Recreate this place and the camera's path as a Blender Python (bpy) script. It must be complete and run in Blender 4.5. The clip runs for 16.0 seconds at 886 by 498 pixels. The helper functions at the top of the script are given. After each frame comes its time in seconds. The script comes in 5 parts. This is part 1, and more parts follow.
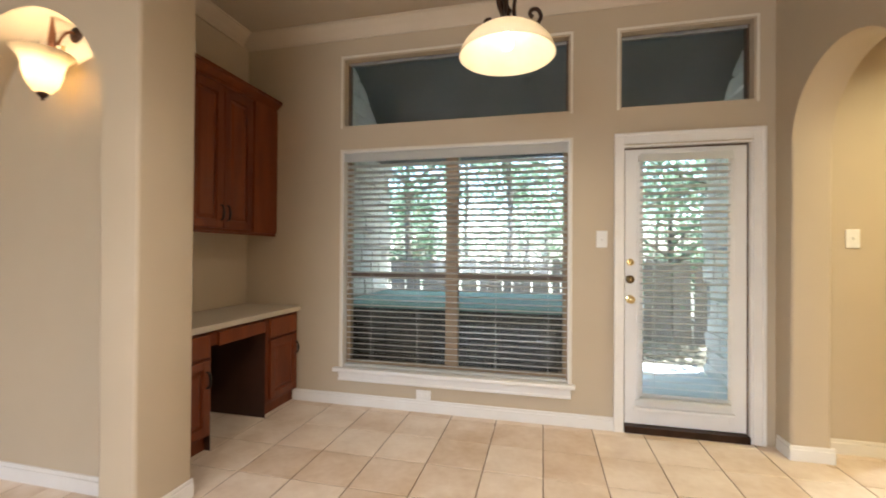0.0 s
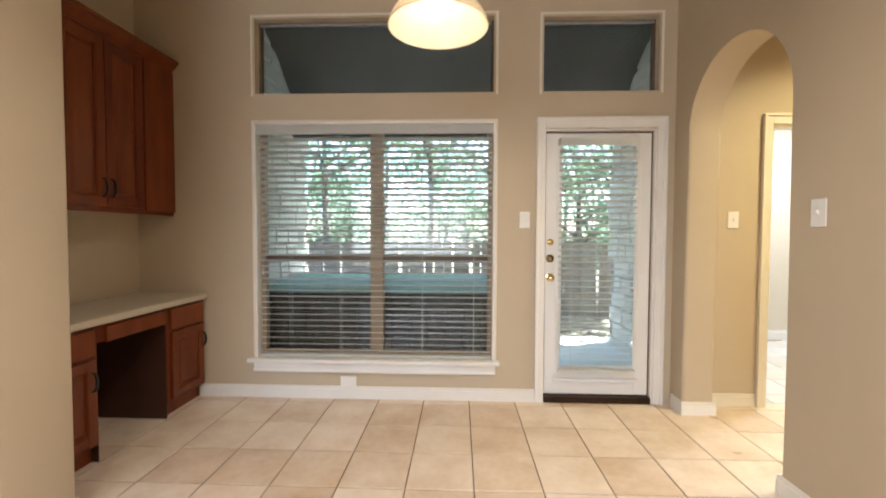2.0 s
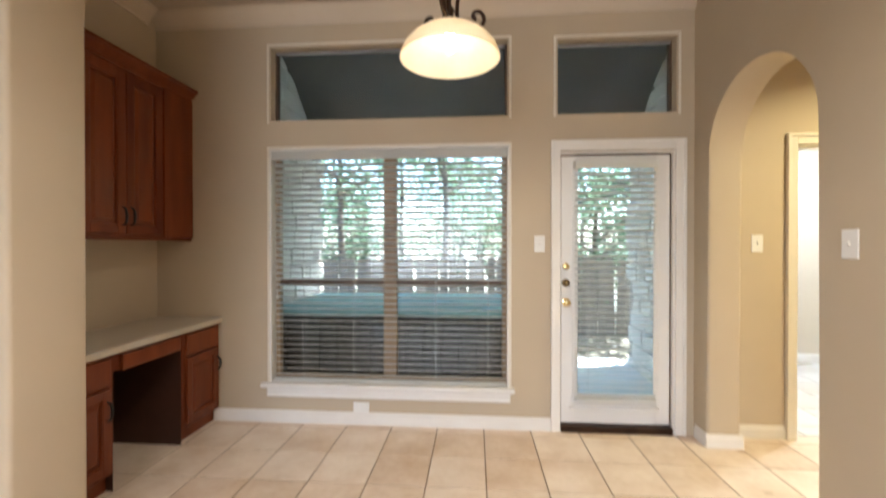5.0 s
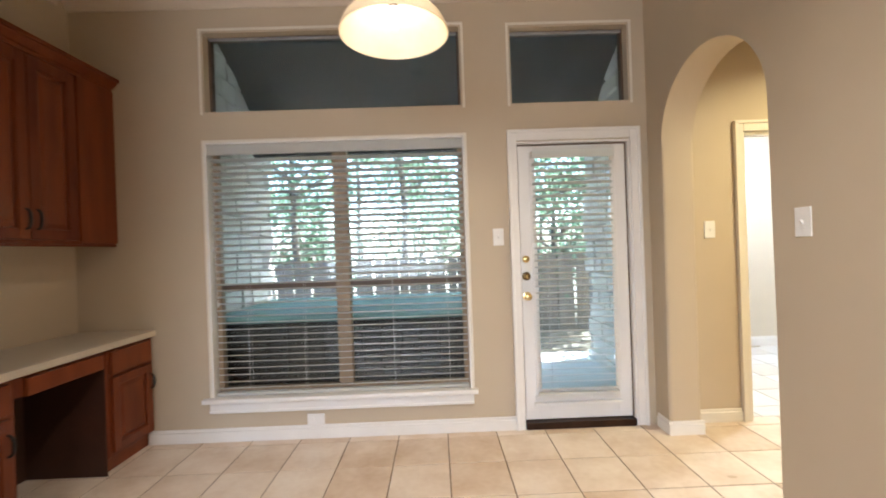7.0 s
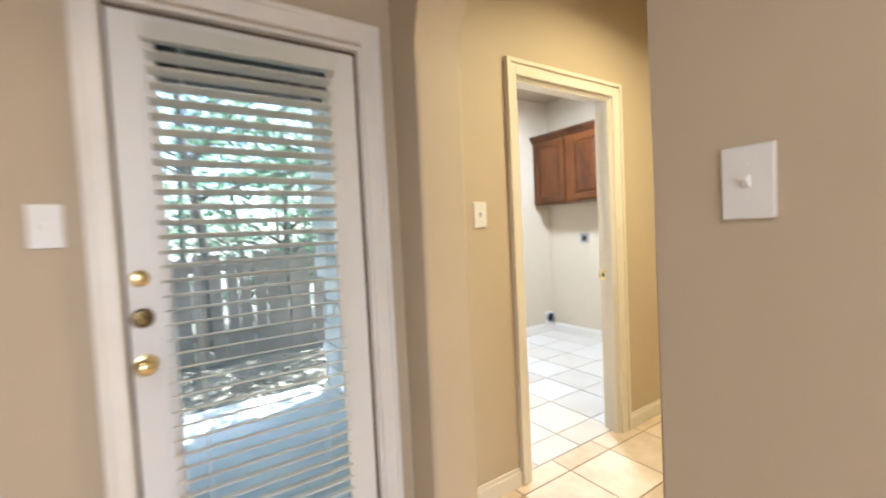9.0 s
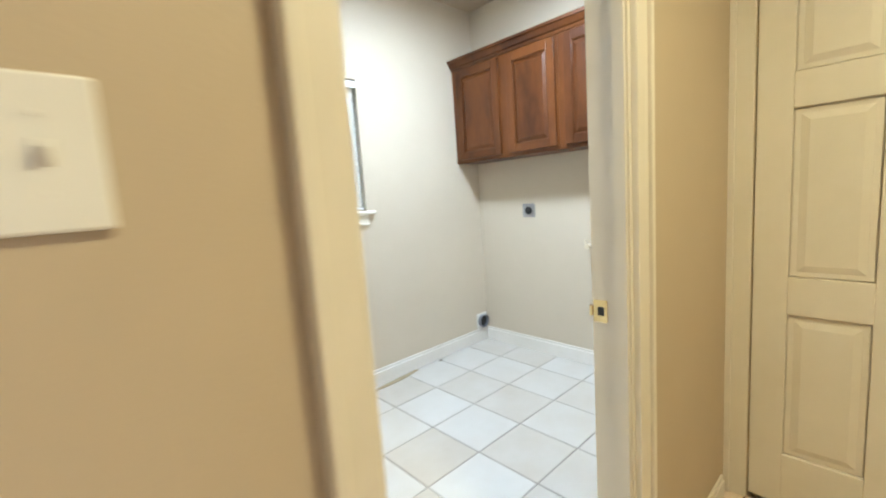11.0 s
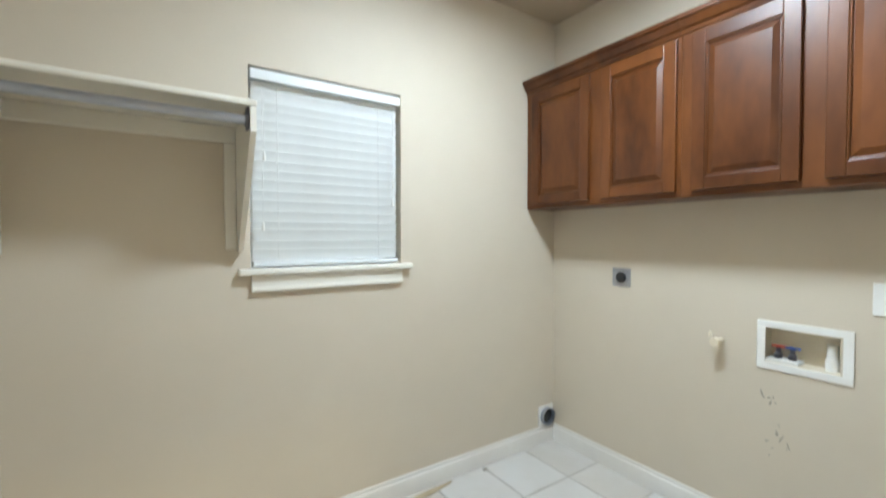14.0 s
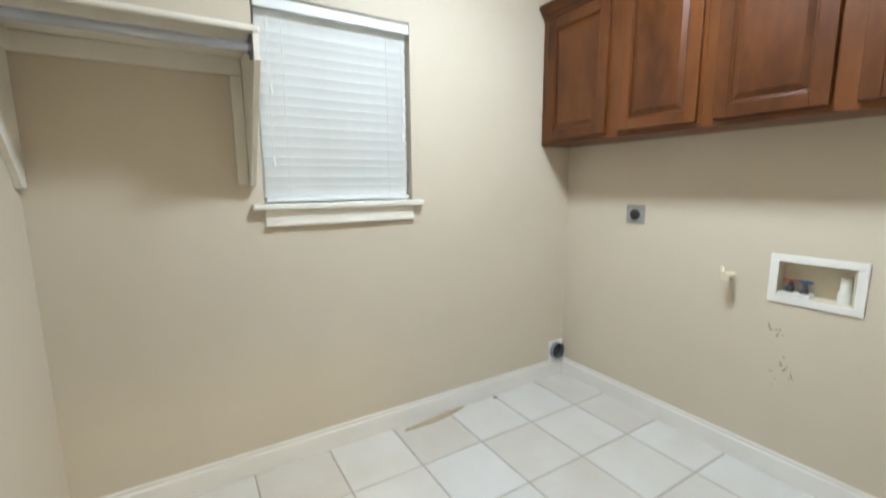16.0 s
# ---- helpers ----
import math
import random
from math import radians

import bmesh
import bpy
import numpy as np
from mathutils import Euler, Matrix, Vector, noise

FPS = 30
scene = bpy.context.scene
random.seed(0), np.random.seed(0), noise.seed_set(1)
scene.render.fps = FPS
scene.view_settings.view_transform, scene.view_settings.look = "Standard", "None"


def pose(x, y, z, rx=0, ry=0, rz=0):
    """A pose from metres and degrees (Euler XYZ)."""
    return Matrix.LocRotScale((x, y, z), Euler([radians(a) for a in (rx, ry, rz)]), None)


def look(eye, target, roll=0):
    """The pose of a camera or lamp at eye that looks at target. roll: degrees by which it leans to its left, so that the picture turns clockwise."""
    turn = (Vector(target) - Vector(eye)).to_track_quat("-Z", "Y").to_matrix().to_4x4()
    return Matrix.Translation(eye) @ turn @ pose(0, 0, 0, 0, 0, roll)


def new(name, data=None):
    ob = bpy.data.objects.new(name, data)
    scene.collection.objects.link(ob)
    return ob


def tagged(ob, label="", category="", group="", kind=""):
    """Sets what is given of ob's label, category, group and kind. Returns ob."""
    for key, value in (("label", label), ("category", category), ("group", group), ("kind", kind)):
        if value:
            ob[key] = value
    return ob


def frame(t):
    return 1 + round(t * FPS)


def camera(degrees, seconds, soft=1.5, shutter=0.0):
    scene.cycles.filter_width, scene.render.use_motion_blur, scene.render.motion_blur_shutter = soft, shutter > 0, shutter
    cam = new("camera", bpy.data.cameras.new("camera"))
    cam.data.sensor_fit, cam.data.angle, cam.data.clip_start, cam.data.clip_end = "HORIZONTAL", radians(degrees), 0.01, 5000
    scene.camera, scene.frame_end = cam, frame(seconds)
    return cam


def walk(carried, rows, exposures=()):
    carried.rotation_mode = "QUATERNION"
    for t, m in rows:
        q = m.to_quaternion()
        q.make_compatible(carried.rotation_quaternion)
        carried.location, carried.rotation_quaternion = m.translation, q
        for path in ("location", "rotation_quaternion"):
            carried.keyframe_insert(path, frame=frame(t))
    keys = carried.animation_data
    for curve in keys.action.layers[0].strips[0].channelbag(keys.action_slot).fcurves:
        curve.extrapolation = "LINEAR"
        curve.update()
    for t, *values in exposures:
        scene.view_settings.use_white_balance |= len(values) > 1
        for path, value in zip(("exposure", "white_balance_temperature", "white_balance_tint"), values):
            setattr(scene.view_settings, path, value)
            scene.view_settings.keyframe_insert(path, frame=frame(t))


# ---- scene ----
cam = camera(93.2, 16.0, soft=1.8, shutter=0.6)
PATH = [
    (0, (0.174, 0.185, 1.259), (-0.288, 2.131, 1.274), 0.4),
    (0.5, (0.129, 0.237, 1.283), (-0.168, 2.214, 1.248), -0.5),
    (1, (0.103, 0.247, 1.271), (-0.058, 2.24, 1.236), -0.2),
    (1.5, (0.114, 0.242, 1.307), (0.023, 2.24, 1.27), -0.0),
    (2, (0.105, 0.247, 1.253), (0.028, 2.245, 1.182), 0.2),
    (2.5, (0.101, 0.263, 1.195), (0.011, 2.23, 0.843), -0.0),
    (3, (0.09, 0.266, 1.158), (-0.012, 2.161, 0.527), -0.5),
    (3.5, (0.1, 0.275, 1.148), (-0.011, 2.125, 0.397), -1.3),
    (4, (0.093, 0.274, 1.184), (-0.022, 2.178, 0.58), -0.8),
    (4.5, (0.106, 0.283, 1.239), (-0.006, 2.26, 0.956), -0.6),
    (5, (0.118, 0.28, 1.341), (-0.033, 2.274, 1.329), -0.0),
    (5.2, (0.116, 0.278, 1.35), (-0.044, 2.27, 1.422), 0.3),
    (7.5, (0.19, 0.591, 1.284), (0.347, 2.583, 1.218), -2.1),
    (8, (0.378, 0.971, 1.299), (0.784, 2.925, 1.17), -1.3),
    (8.5, (0.566, 1.421, 1.307), (1.38, 3.245, 1.212), -3.5),
    (9, (0.846, 1.832, 1.294), (1.956, 3.494, 1.21), -2.8),
    (9.2, (0.934, 1.975, 1.301), (2.114, 3.585, 1.166), -3.3),
    (11.3, (2.262, 3.008, 1.313), (3.631, 4.44, 1.041), -4.2),
    (11.5, (2.388, 3.068, 1.29), (3.663, 4.584, 1.014), -4.5),
    (12, (2.589, 3.228, 1.301), (3.547, 4.956, 0.989), -2.8),
    (12.5, (2.637, 3.373, 1.309), (3.599, 5.099, 1.004), -2.0),
    (13, (2.649, 3.439, 1.304), (3.665, 5.134, 1.0), -1.1),
    (13.5, (2.643, 3.447, 1.319), (3.711, 5.12, 1.073), -0.6),
    (14, (2.632, 3.447, 1.371), (3.738, 5.112, 1.315), -0.1),
    (14.5, (2.628, 3.43, 1.412), (3.727, 5.096, 1.541), 0.3),
    (15, (2.636, 3.427, 1.406), (3.71, 5.111, 1.516), 0.2),
    (15.5, (2.642, 3.427, 1.367), (3.7, 5.123, 1.301), 0.2),
    (16, (2.649, 3.416, 1.316), (3.674, 5.107, 1.011), -0.5),
]
VIA = [
    (10.2, (1.60, 2.62, 1.300), (2.78, 4.22, 1.13), -3.6),
]
EXPOSURE = [(0.0, 2.93, 6250, 15), (5.0, 3.02, 6000, 15), (7.5, 3.02, 5900, 17), (9.2, 2.92, 5800, 17),
            (11.3, 2.46, 5650, 10), (12.0, 2.20, 5650, 9), (13.5, 2.20, 5750, 10), (16.0, 2.21, 6000, 12)]
walk(cam, [(t, look(eye, target, roll)) for t, eye, target, roll in sorted(PATH + VIA)], EXPOSURE)

# ---- world, sun, lamps ----
SUN_AZ, SUN_EL = radians(72), radians(58)
world = bpy.data.worlds.new("sky")
scene.world = world
world.use_nodes = True
wn = world.node_tree.nodes
sky = wn.new("ShaderNodeTexSky")
sky.sky_type = "NISHITA"
sky.sun_disc = False
sky.air_density, sky.dust_density, sky.ozone_density = 1.0, 2.0, 1.6
sky.sun_elevation, sky.sun_rotation = SUN_EL, SUN_AZ
world.node_tree.links.new(sky.outputs["Color"], wn["Background"].inputs["Color"])
wn["Background"].inputs["Strength"].default_value = 0.15
sun = new("sun", bpy.data.lights.new("sun", "SUN"))
sun.data.energy, sun.data.angle, sun.data.color = 5.0, radians(0.6), (1.0, 0.97, 0.92)
sun.matrix_basis = look((0, 0, 0), (-math.sin(SUN_AZ) * math.cos(SUN_EL), -math.cos(SUN_AZ) * math.cos(SUN_EL), -math.sin(SUN_EL)))


def lamp(name, kind, place, energy, color, size=0.05, target=None, size_y=None):
    ob = new(name, bpy.data.lights.new(name, kind))
    ob.data.energy, ob.data.color = energy, color
    if kind == "AREA":
        ob.data.size = size
        if size_y:
            ob.data.shape, ob.data.size_y = "RECTANGLE", size_y
    else:
        ob.data.shadow_soft_size = size
    ob.matrix_basis = look(place, target or (place[0], place[1] + 0.001, place[2] - 1))
    return ob


WARM, SOFT, COOL = (1.0, 0.80, 0.50), (1.0, 0.91, 0.78), (0.85, 0.965, 1.0)
PEND = (0.005, 2.18, 2.19)
SCON = (-2.24, 1.74, 2.03)
CEIL_L = 3.09
LIVING = ((0.3, 0.75), (-0.3, -0.8), (0.4, -2.3), (-1.6, -2.7))
lamp("pendant_lamp", "POINT", (PEND[0], PEND[1], PEND[2] + 0.07), 0.17, WARM, 0.03)
lamp("sconce_lamp", "POINT", (SCON[0], SCON[1], SCON[2] + 0.12), 0.75, WARM, 0.05)
lamp("hall_lamp", "AREA", (2.85, 2.40, 2.745), 5.6, (1.0, 0.855, 0.45), 0.16).data.spread = radians(150)
lamp("laundry_lamp", "AREA", (3.72, 4.28, 2.69), 9.4, COOL, 0.24, None, 0.24)
# unseen fill lamps, placed to brighten the nook's floor and walls
for lx, ly in LIVING:
    lamp("living_fill_lamp", "AREA", (lx, ly, CEIL_L), 4.1, SOFT, 0.16).data.spread = radians(140)
lamp("rear_window_light", "AREA", (-1.2, -4.42, 1.5), 13, (0.90, 0.97, 1.0), 3.0, (-1.2, 0, 1.4), 2.0)

# ---- materials ----


def mat(name, c1, c2, scale=4.0, rough=0.5, metal=0.0, bump=0.0, bscale=60.0, stretch=(1, 1, 1), coat=0.0, vary=0.0, rvar=0.04, trans=0.0, through_light=0.0, fine=0.3, spec=0.5):
    m = bpy.data.materials.new(name)
    m.use_nodes = True
    nt = m.node_tree
    nodes, links = nt.nodes, nt.links
    b = nodes["Principled BSDF"]
    b.inputs["Roughness"].default_value, b.inputs["Metallic"].default_value = rough, metal
    b.inputs["Coat Weight"].default_value = coat
    b.inputs["Specular IOR Level"].default_value = spec
    b.inputs["Coat Roughness"].default_value = 0.12
    b.inputs["Transmission Weight"].default_value = trans
    tc = nodes.new("ShaderNodeTexCoord")
    mp = nodes.new("ShaderNodeMapping")
    mp.inputs["Scale"].default_value = stretch
    links.new(tc.outputs["Object"], mp.inputs["Vector"])
    co = mp.outputs["Vector"]
    info = nodes.new("ShaderNodeObjectInfo")
    if vary:
        shift = nodes.new("ShaderNodeVectorMath")
        shift.operation = "MULTIPLY_ADD"
        comb = nodes.new("ShaderNodeCombineXYZ")
        for k in range(3):
            links.new(info.outputs["Random"], comb.inputs[k])
        links.new(comb.outputs[0], shift.inputs[0])
        shift.inputs[1].default_value = (37, 53, 71)
        links.new(co, shift.inputs[2])
        co = shift.outputs[0]
    n1 = nodes.new("ShaderNodeTexNoise")
    n1.inputs["Scale"].default_value, n1.inputs["Detail"].default_value = scale, 2.5
    links.new(co, n1.inputs["Vector"])
    n2 = nodes.new("ShaderNodeTexNoise")
    n2.inputs["Scale"].default_value, n2.inputs["Detail"].default_value = scale * 6, 1.5
    links.new(co, n2.inputs["Vector"])
    mix = nodes.new("ShaderNodeMath")
    mix.operation = "MULTIPLY_ADD"
    links.new(n2.outputs["Fac"], mix.inputs[0])
    mix.inputs[1].default_value = fine
    links.new(n1.outputs["Fac"], mix.inputs[2])
    fac = mix.outputs[0]
    if vary:
        add = nodes.new("ShaderNodeMath")
        add.operation = "MULTIPLY_ADD"
        links.new(info.outputs["Random"], add.inputs[0])
        add.inputs[1].default_value = vary
        links.new(fac, add.inputs[2])
        fac = add.outputs[0]
    rng = nodes.new("ShaderNodeMapRange")
    rng.inputs["From Min"].default_value, rng.inputs["From Max"].default_value = 0.42, 0.94 + vary
    links.new(fac, rng.inputs["Value"])
    ramp = nodes.new("ShaderNodeMix")
    ramp.data_type = "RGBA"
    links.new(rng.outputs[0], ramp.inputs["Factor"])
    ramp.inputs["A"].default_value, ramp.inputs["B"].default_value = (*c1, 1), (*c2, 1)
    links.new(ramp.outputs["Result"], b.inputs["Base Color"])
    rr = nodes.new("ShaderNodeMapRange")
    rr.inputs["To Min"].default_value, rr.inputs["To Max"].default_value = max(rough - rvar, 0.02), min(rough + rvar, 1)
    links.new(n1.outputs["Fac"], rr.inputs["Value"])
    links.new(rr.outputs[0], b.inputs["Roughness"])
    if bump:
        n3 = nodes.new("ShaderNodeTexNoise")
        n3.inputs["Scale"].default_value, n3.inputs["Detail"].default_value = bscale, 4
        links.new(co, n3.inputs["Vector"])
        bp = nodes.new("ShaderNodeBump")
        bp.inputs["Strength"].default_value, bp.inputs["Distance"].default_value = bump, 0.01
        links.new(n3.outputs["Fac"], bp.inputs["Height"])
        links.new(bp.outputs["Normal"], b.inputs["Normal"])
    if through_light:
        tl = nodes.new("ShaderNodeBsdfTranslucent")
        links.new(ramp.outputs["Result"], tl.inputs["Color"])
        ms = nodes.new("ShaderNodeMixShader")
        ms.inputs[0].default_value = through_light
        links.new(b.outputs[0], ms.inputs[1])
        links.new(tl.outputs[0], ms.inputs[2])
        links.new(ms.outputs[0], nodes["Material Output"].inputs["Surface"])
    return m


def emitter(name, color, strength):
    m = bpy.data.materials.new(name)
    m.use_nodes = True
    b = m.node_tree.nodes["Principled BSDF"]
    b.inputs["Emission Color"].default_value, b.inputs["Emission Strength"].default_value = (*color, 1), strength
    return m


def clear_glass(name, tint=(1, 1, 1)):
    m = bpy.data.materials.new(name)
    m.use_nodes = True
    b = m.node_tree.nodes["Principled BSDF"]
    b.inputs["Base Color"].default_value = (*tint, 1)
    b.inputs["Transmission Weight"].default_value, b.inputs["Roughness"].default_value = 1.0, 0.0
    return m


M_WALL = mat("tan_wall_paint", (0.49, 0.402, 0.283), (0.53, 0.438, 0.313), 1.2, 0.62, bump=0.06, bscale=150)
M_LWALL = mat("cream_wall_paint", (0.575, 0.503, 0.395), (0.615, 0.543, 0.43), 1.2, 0.62, bump=0.06, bscale=150)
M_CEIL = mat("tan_ceiling_paint", (0.46, 0.385, 0.28), (0.50, 0.42, 0.315), 1.5, 0.75, bump=0.14, bscale=120)
M_TRIM = mat("white_trim_paint", (0.74, 0.71, 0.66), (0.80, 0.78, 0.74), 3, 0.38, bump=0.03, bscale=90)
M_CASE = mat("cream_trim_paint", (0.70, 0.65, 0.55), (0.76, 0.71, 0.62), 3, 0.38, bump=0.03, bscale=90)
M_CROWN = mat("cream_crown_paint", (0.58, 0.49, 0.37), (0.62, 0.53, 0.41), 3, 0.5)
M_DOOR = mat("white_door_paint", (0.76, 0.74, 0.70), (0.80, 0.79, 0.76), 2, 0.35, bump=0.03, bscale=110)
M_SHELF = mat("cream_shelf_paint", (0.71, 0.67, 0.58), (0.76, 0.73, 0.65), 3, 0.45, bump=0.04, bscale=80)
M_TILE = mat("beige_ceramic_tile", (0.54, 0.385, 0.25), (0.83, 0.73, 0.615), 4.6, 0.30, bump=0.02, bscale=30, vary=0.34, rvar=0.05, fine=0.32)
M_LTILE = mat("pale_ceramic_tile", (0.53, 0.485, 0.42), (0.68, 0.68, 0.67), 3.4, 0.30, bump=0.01, bscale=30, vary=0.75, rvar=0.03, fine=0.2)
M_GROUT = mat("brown_grout", (0.15, 0.095, 0.055), (0.22, 0.15, 0.095), 9, 0.9, bump=0.2, bscale=200)
M_LGROUT = mat("grey_grout", (0.30, 0.27, 0.235), (0.42, 0.39, 0.345), 9, 0.9, bump=0.2, bscale=200)
M_CHERRY = mat("cherry_stained_wood", (0.10, 0.019, 0.005), (0.23, 0.056, 0.013), 2.2, 0.36, stretch=(4, 4, 0.7), bump=0.01, bscale=40, coat=0.04, vary=0.25, rvar=0.02, fine=0.15, spec=0.28)
M_MAPLE = mat("brown_stained_maple", (0.038, 0.0095, 0.002), (0.165, 0.054, 0.0115), 3.2, 0.36, stretch=(1.6, 1.6, 0.6), coat=0.05, vary=0.22, rvar=0.03, fine=0.3, spec=0.35)
# cherry brown taken nearly black; holds the knee space's deep shadow
M_DARK = mat("shaded_interior_brown", (0.035, 0.012, 0.006), (0.055, 0.020, 0.010), 3, 0.6)
M_TOP = mat("beige_laminate", (0.53, 0.46, 0.35), (0.57, 0.50, 0.39), 3, 0.30, rvar=0.01, fine=0.1)
M_BRONZE = mat("oil_rubbed_bronze", (0.030, 0.015, 0.009), (0.06, 0.03, 0.018), 12, 0.42, metal=0.7, bump=0.08, bscale=60)
M_BLACK = mat("black_metal", (0.012, 0.011, 0.010), (0.03, 0.028, 0.025), 12, 0.45, metal=0.4)
M_BRASS = mat("polished_brass", (0.72, 0.55, 0.25), (0.82, 0.66, 0.34), 20, 0.17, metal=1.0, rvar=0.05)
M_CHROME = mat("brushed_steel", (0.40, 0.43, 0.50), (0.48, 0.51, 0.58), 2, 0.33, metal=1.0, rvar=0.02)
M_SOCKET = mat("dark_grey_steel", (0.10, 0.10, 0.12), (0.16, 0.16, 0.18), 20, 0.42, metal=0.7)
# bronze reddened: the sconce's warm light is in the base colour
M_WARMBRONZE = mat("warm_lit_bronze", (0.16, 0.055, 0.022), (0.30, 0.12, 0.05), 14, 0.45, metal=0.5, bump=0.1, bscale=60)
M_OLDBRASS = mat("tarnished_brass", (0.10, 0.065, 0.028), (0.18, 0.12, 0.05), 20, 0.28, metal=1.0)
M_PLATE = mat("grey_metal_plate", (0.30, 0.30, 0.31), (0.40, 0.40, 0.41), 20, 0.45, metal=0.6)
M_RUBBER = mat("black_plastic", (0.010, 0.010, 0.010), (0.022, 0.022, 0.022), 20, 0.5)
M_PLASTIC = mat("white_plastic", (0.76, 0.745, 0.70), (0.80, 0.79, 0.755), 8, 0.35)
M_PIPE = mat("ivory_plastic", (0.66, 0.58, 0.43), (0.74, 0.67, 0.53), 12, 0.4)
M_RED = mat("red_plastic", (0.45, 0.05, 0.03), (0.55, 0.08, 0.05), 20, 0.4)
M_BLUE = mat("blue_plastic", (0.03, 0.09, 0.35), (0.05, 0.13, 0.45), 20, 0.4)
M_SLAT = mat("white_blind_slat", (0.78, 0.78, 0.75), (0.83, 0.83, 0.80), 6, 0.42, through_light=0.55)
M_LSLAT = mat("white_closed_blind_slat", (0.71, 0.725, 0.71), (0.77, 0.785, 0.775), 6, 0.5, through_light=0.02)
M_CORD = mat("white_cord", (0.70, 0.70, 0.68), (0.76, 0.76, 0.74), 40, 0.8)
M_VINYL = mat("tan_window_frame", (0.34, 0.24, 0.15), (0.42, 0.31, 0.20), 6, 0.5)
# window frame brown darkened for backlit sash rails; transom frames share it
M_RAIL = mat("shaded_sash_brown", (0.10, 0.06, 0.035), (0.15, 0.095, 0.06), 6, 0.5)
M_GLASS = clear_glass("window_glass", (0.87, 0.97, 0.97))
M_SHADE = mat("amber_alabaster_glass", (0.86, 0.77, 0.60), (0.92, 0.85, 0.72), 5, 0.30, through_light=0.5, rvar=0.05)
M_FROST = mat("frosted_cream_glass", (0.80, 0.70, 0.52), (0.88, 0.80, 0.64), 5, 0.35, through_light=0.5, rvar=0.05)
M_BULB = emitter("glowing_bulb", (1.0, 0.88, 0.66), 5.3)
M_LED = emitter("glowing_diffuser", (1.0, 0.9, 0.75), 4)
M_COOLD = emitter("cool_glowing_diffuser", (0.9, 0.97, 1.0), 4)
M_STONE = mat("cream_limestone", (0.58, 0.56, 0.51), (0.76, 0.74, 0.68), 5, 0.85, bump=0.5, bscale=22, vary=0.5)
M_MORTAR = mat("grey_mortar", (0.30, 0.28, 0.25), (0.38, 0.36, 0.33), 8, 0.95, bump=0.3, bscale=60)
M_CONC = mat("patio_concrete", (0.64, 0.66, 0.66), (0.74, 0.76, 0.76), 2.5, 0.75, bump=0.15, bscale=60)
# backlit shade of the porch ceiling is put into this near-black
M_PORCH = mat("shade_dark_soffit", (0.040, 0.043, 0.040), (0.062, 0.066, 0.061), 3, 0.7, bump=0.1, bscale=40)
M_FENCE = mat("weathered_cedar", (0.20, 0.18, 0.155), (0.34, 0.31, 0.275), 3, 0.85, stretch=(8, 8, 0.8), bump=0.3, bscale=30, vary=0.4)
M_GROUND = mat("dry_leafy_soil", (0.10, 0.09, 0.065), (0.24, 0.22, 0.17), 3, 0.95, bump=0.5, bscale=14)
M_LITTER = mat("dry_leaves", (0.26, 0.235, 0.18), (0.46, 0.43, 0.35), 6, 0.8)
M_LEAF = mat("oak_foliage", (0.15, 0.255, 0.165), (0.29, 0.41, 0.275), 1.3, 0.6, through_light=0.55)
M_BARK = mat("tree_bark", (0.15, 0.13, 0.11), (0.27, 0.24, 0.21), 5, 0.9, stretch=(3, 3, 0.6), bump=0.6, bscale=16)
M_TUB = mat("dark_slatted_wood", (0.020, 0.015, 0.012), (0.045, 0.034, 0.026), 4, 0.6, stretch=(6, 6, 0.8))
M_COVER = mat("teal_vinyl_cover", (0.20, 0.33, 0.31), (0.26, 0.40, 0.38), 3, 0.8, bump=0.06, bscale=25)
M_SLIVER = mat("peeled_wood_strip", (0.38, 0.31, 0.19), (0.46, 0.38, 0.25), 12, 0.6)
M_SCUFF = mat("dark_scuff", (0.24, 0.215, 0.17), (0.40, 0.36, 0.30), 60, 0.8)
M_ROOF = mat("grey_shingle_roof", (0.10, 0.095, 0.09), (0.16, 0.15, 0.14), 6, 0.9, bump=0.3)

# ---- mesh helpers ----


def box(bm, x0, x1, y0, y1, z0, z1, bevel=0.0, seg=2):
    vs = [bm.verts.new((x, y, z)) for x in (x0, x1) for y in (y0, y1) for z in (z0, z1)]
    quads = ((0, 1, 3, 2), (4, 6, 7, 5), (0, 4, 5, 1), (2, 3, 7, 6), (0, 2, 6, 4), (1, 5, 7, 3))
    fs = [bm.faces.new([vs[i] for i in q]) for q in quads]
    if bevel:
        es = list({e for f in fs for e in f.edges})
        bmesh.ops.bevel(bm, geom=es, offset=bevel, segments=seg, profile=0.5, affect="EDGES")
    return bm


def frustum(bm, lo, hi):
    """A solid between two rings of four points."""
    a = [bm.verts.new(p) for p in lo]
    b = [bm.verts.new(p) for p in hi]
    bm.faces.new(a[::-1]), bm.faces.new(b)
    for i in range(4):
        bm.faces.new((a[i], a[(i + 1) % 4], b[(i + 1) % 4], b[i]))
    return bm


def ring_at(bm, center, axis, r, seg):
    axis = Vector(axis).normalized()
    up = Vector((0, 0, 1)) if abs(axis.z) < 0.9 else Vector((1, 0, 0))
    u = axis.cross(up).normalized()
    v = axis.cross(u)
    return [bm.verts.new(Vector(center) + r * (math.cos(2 * math.pi * k / seg) * u + math.sin(2 * math.pi * k / seg) * v)) for k in range(seg)]


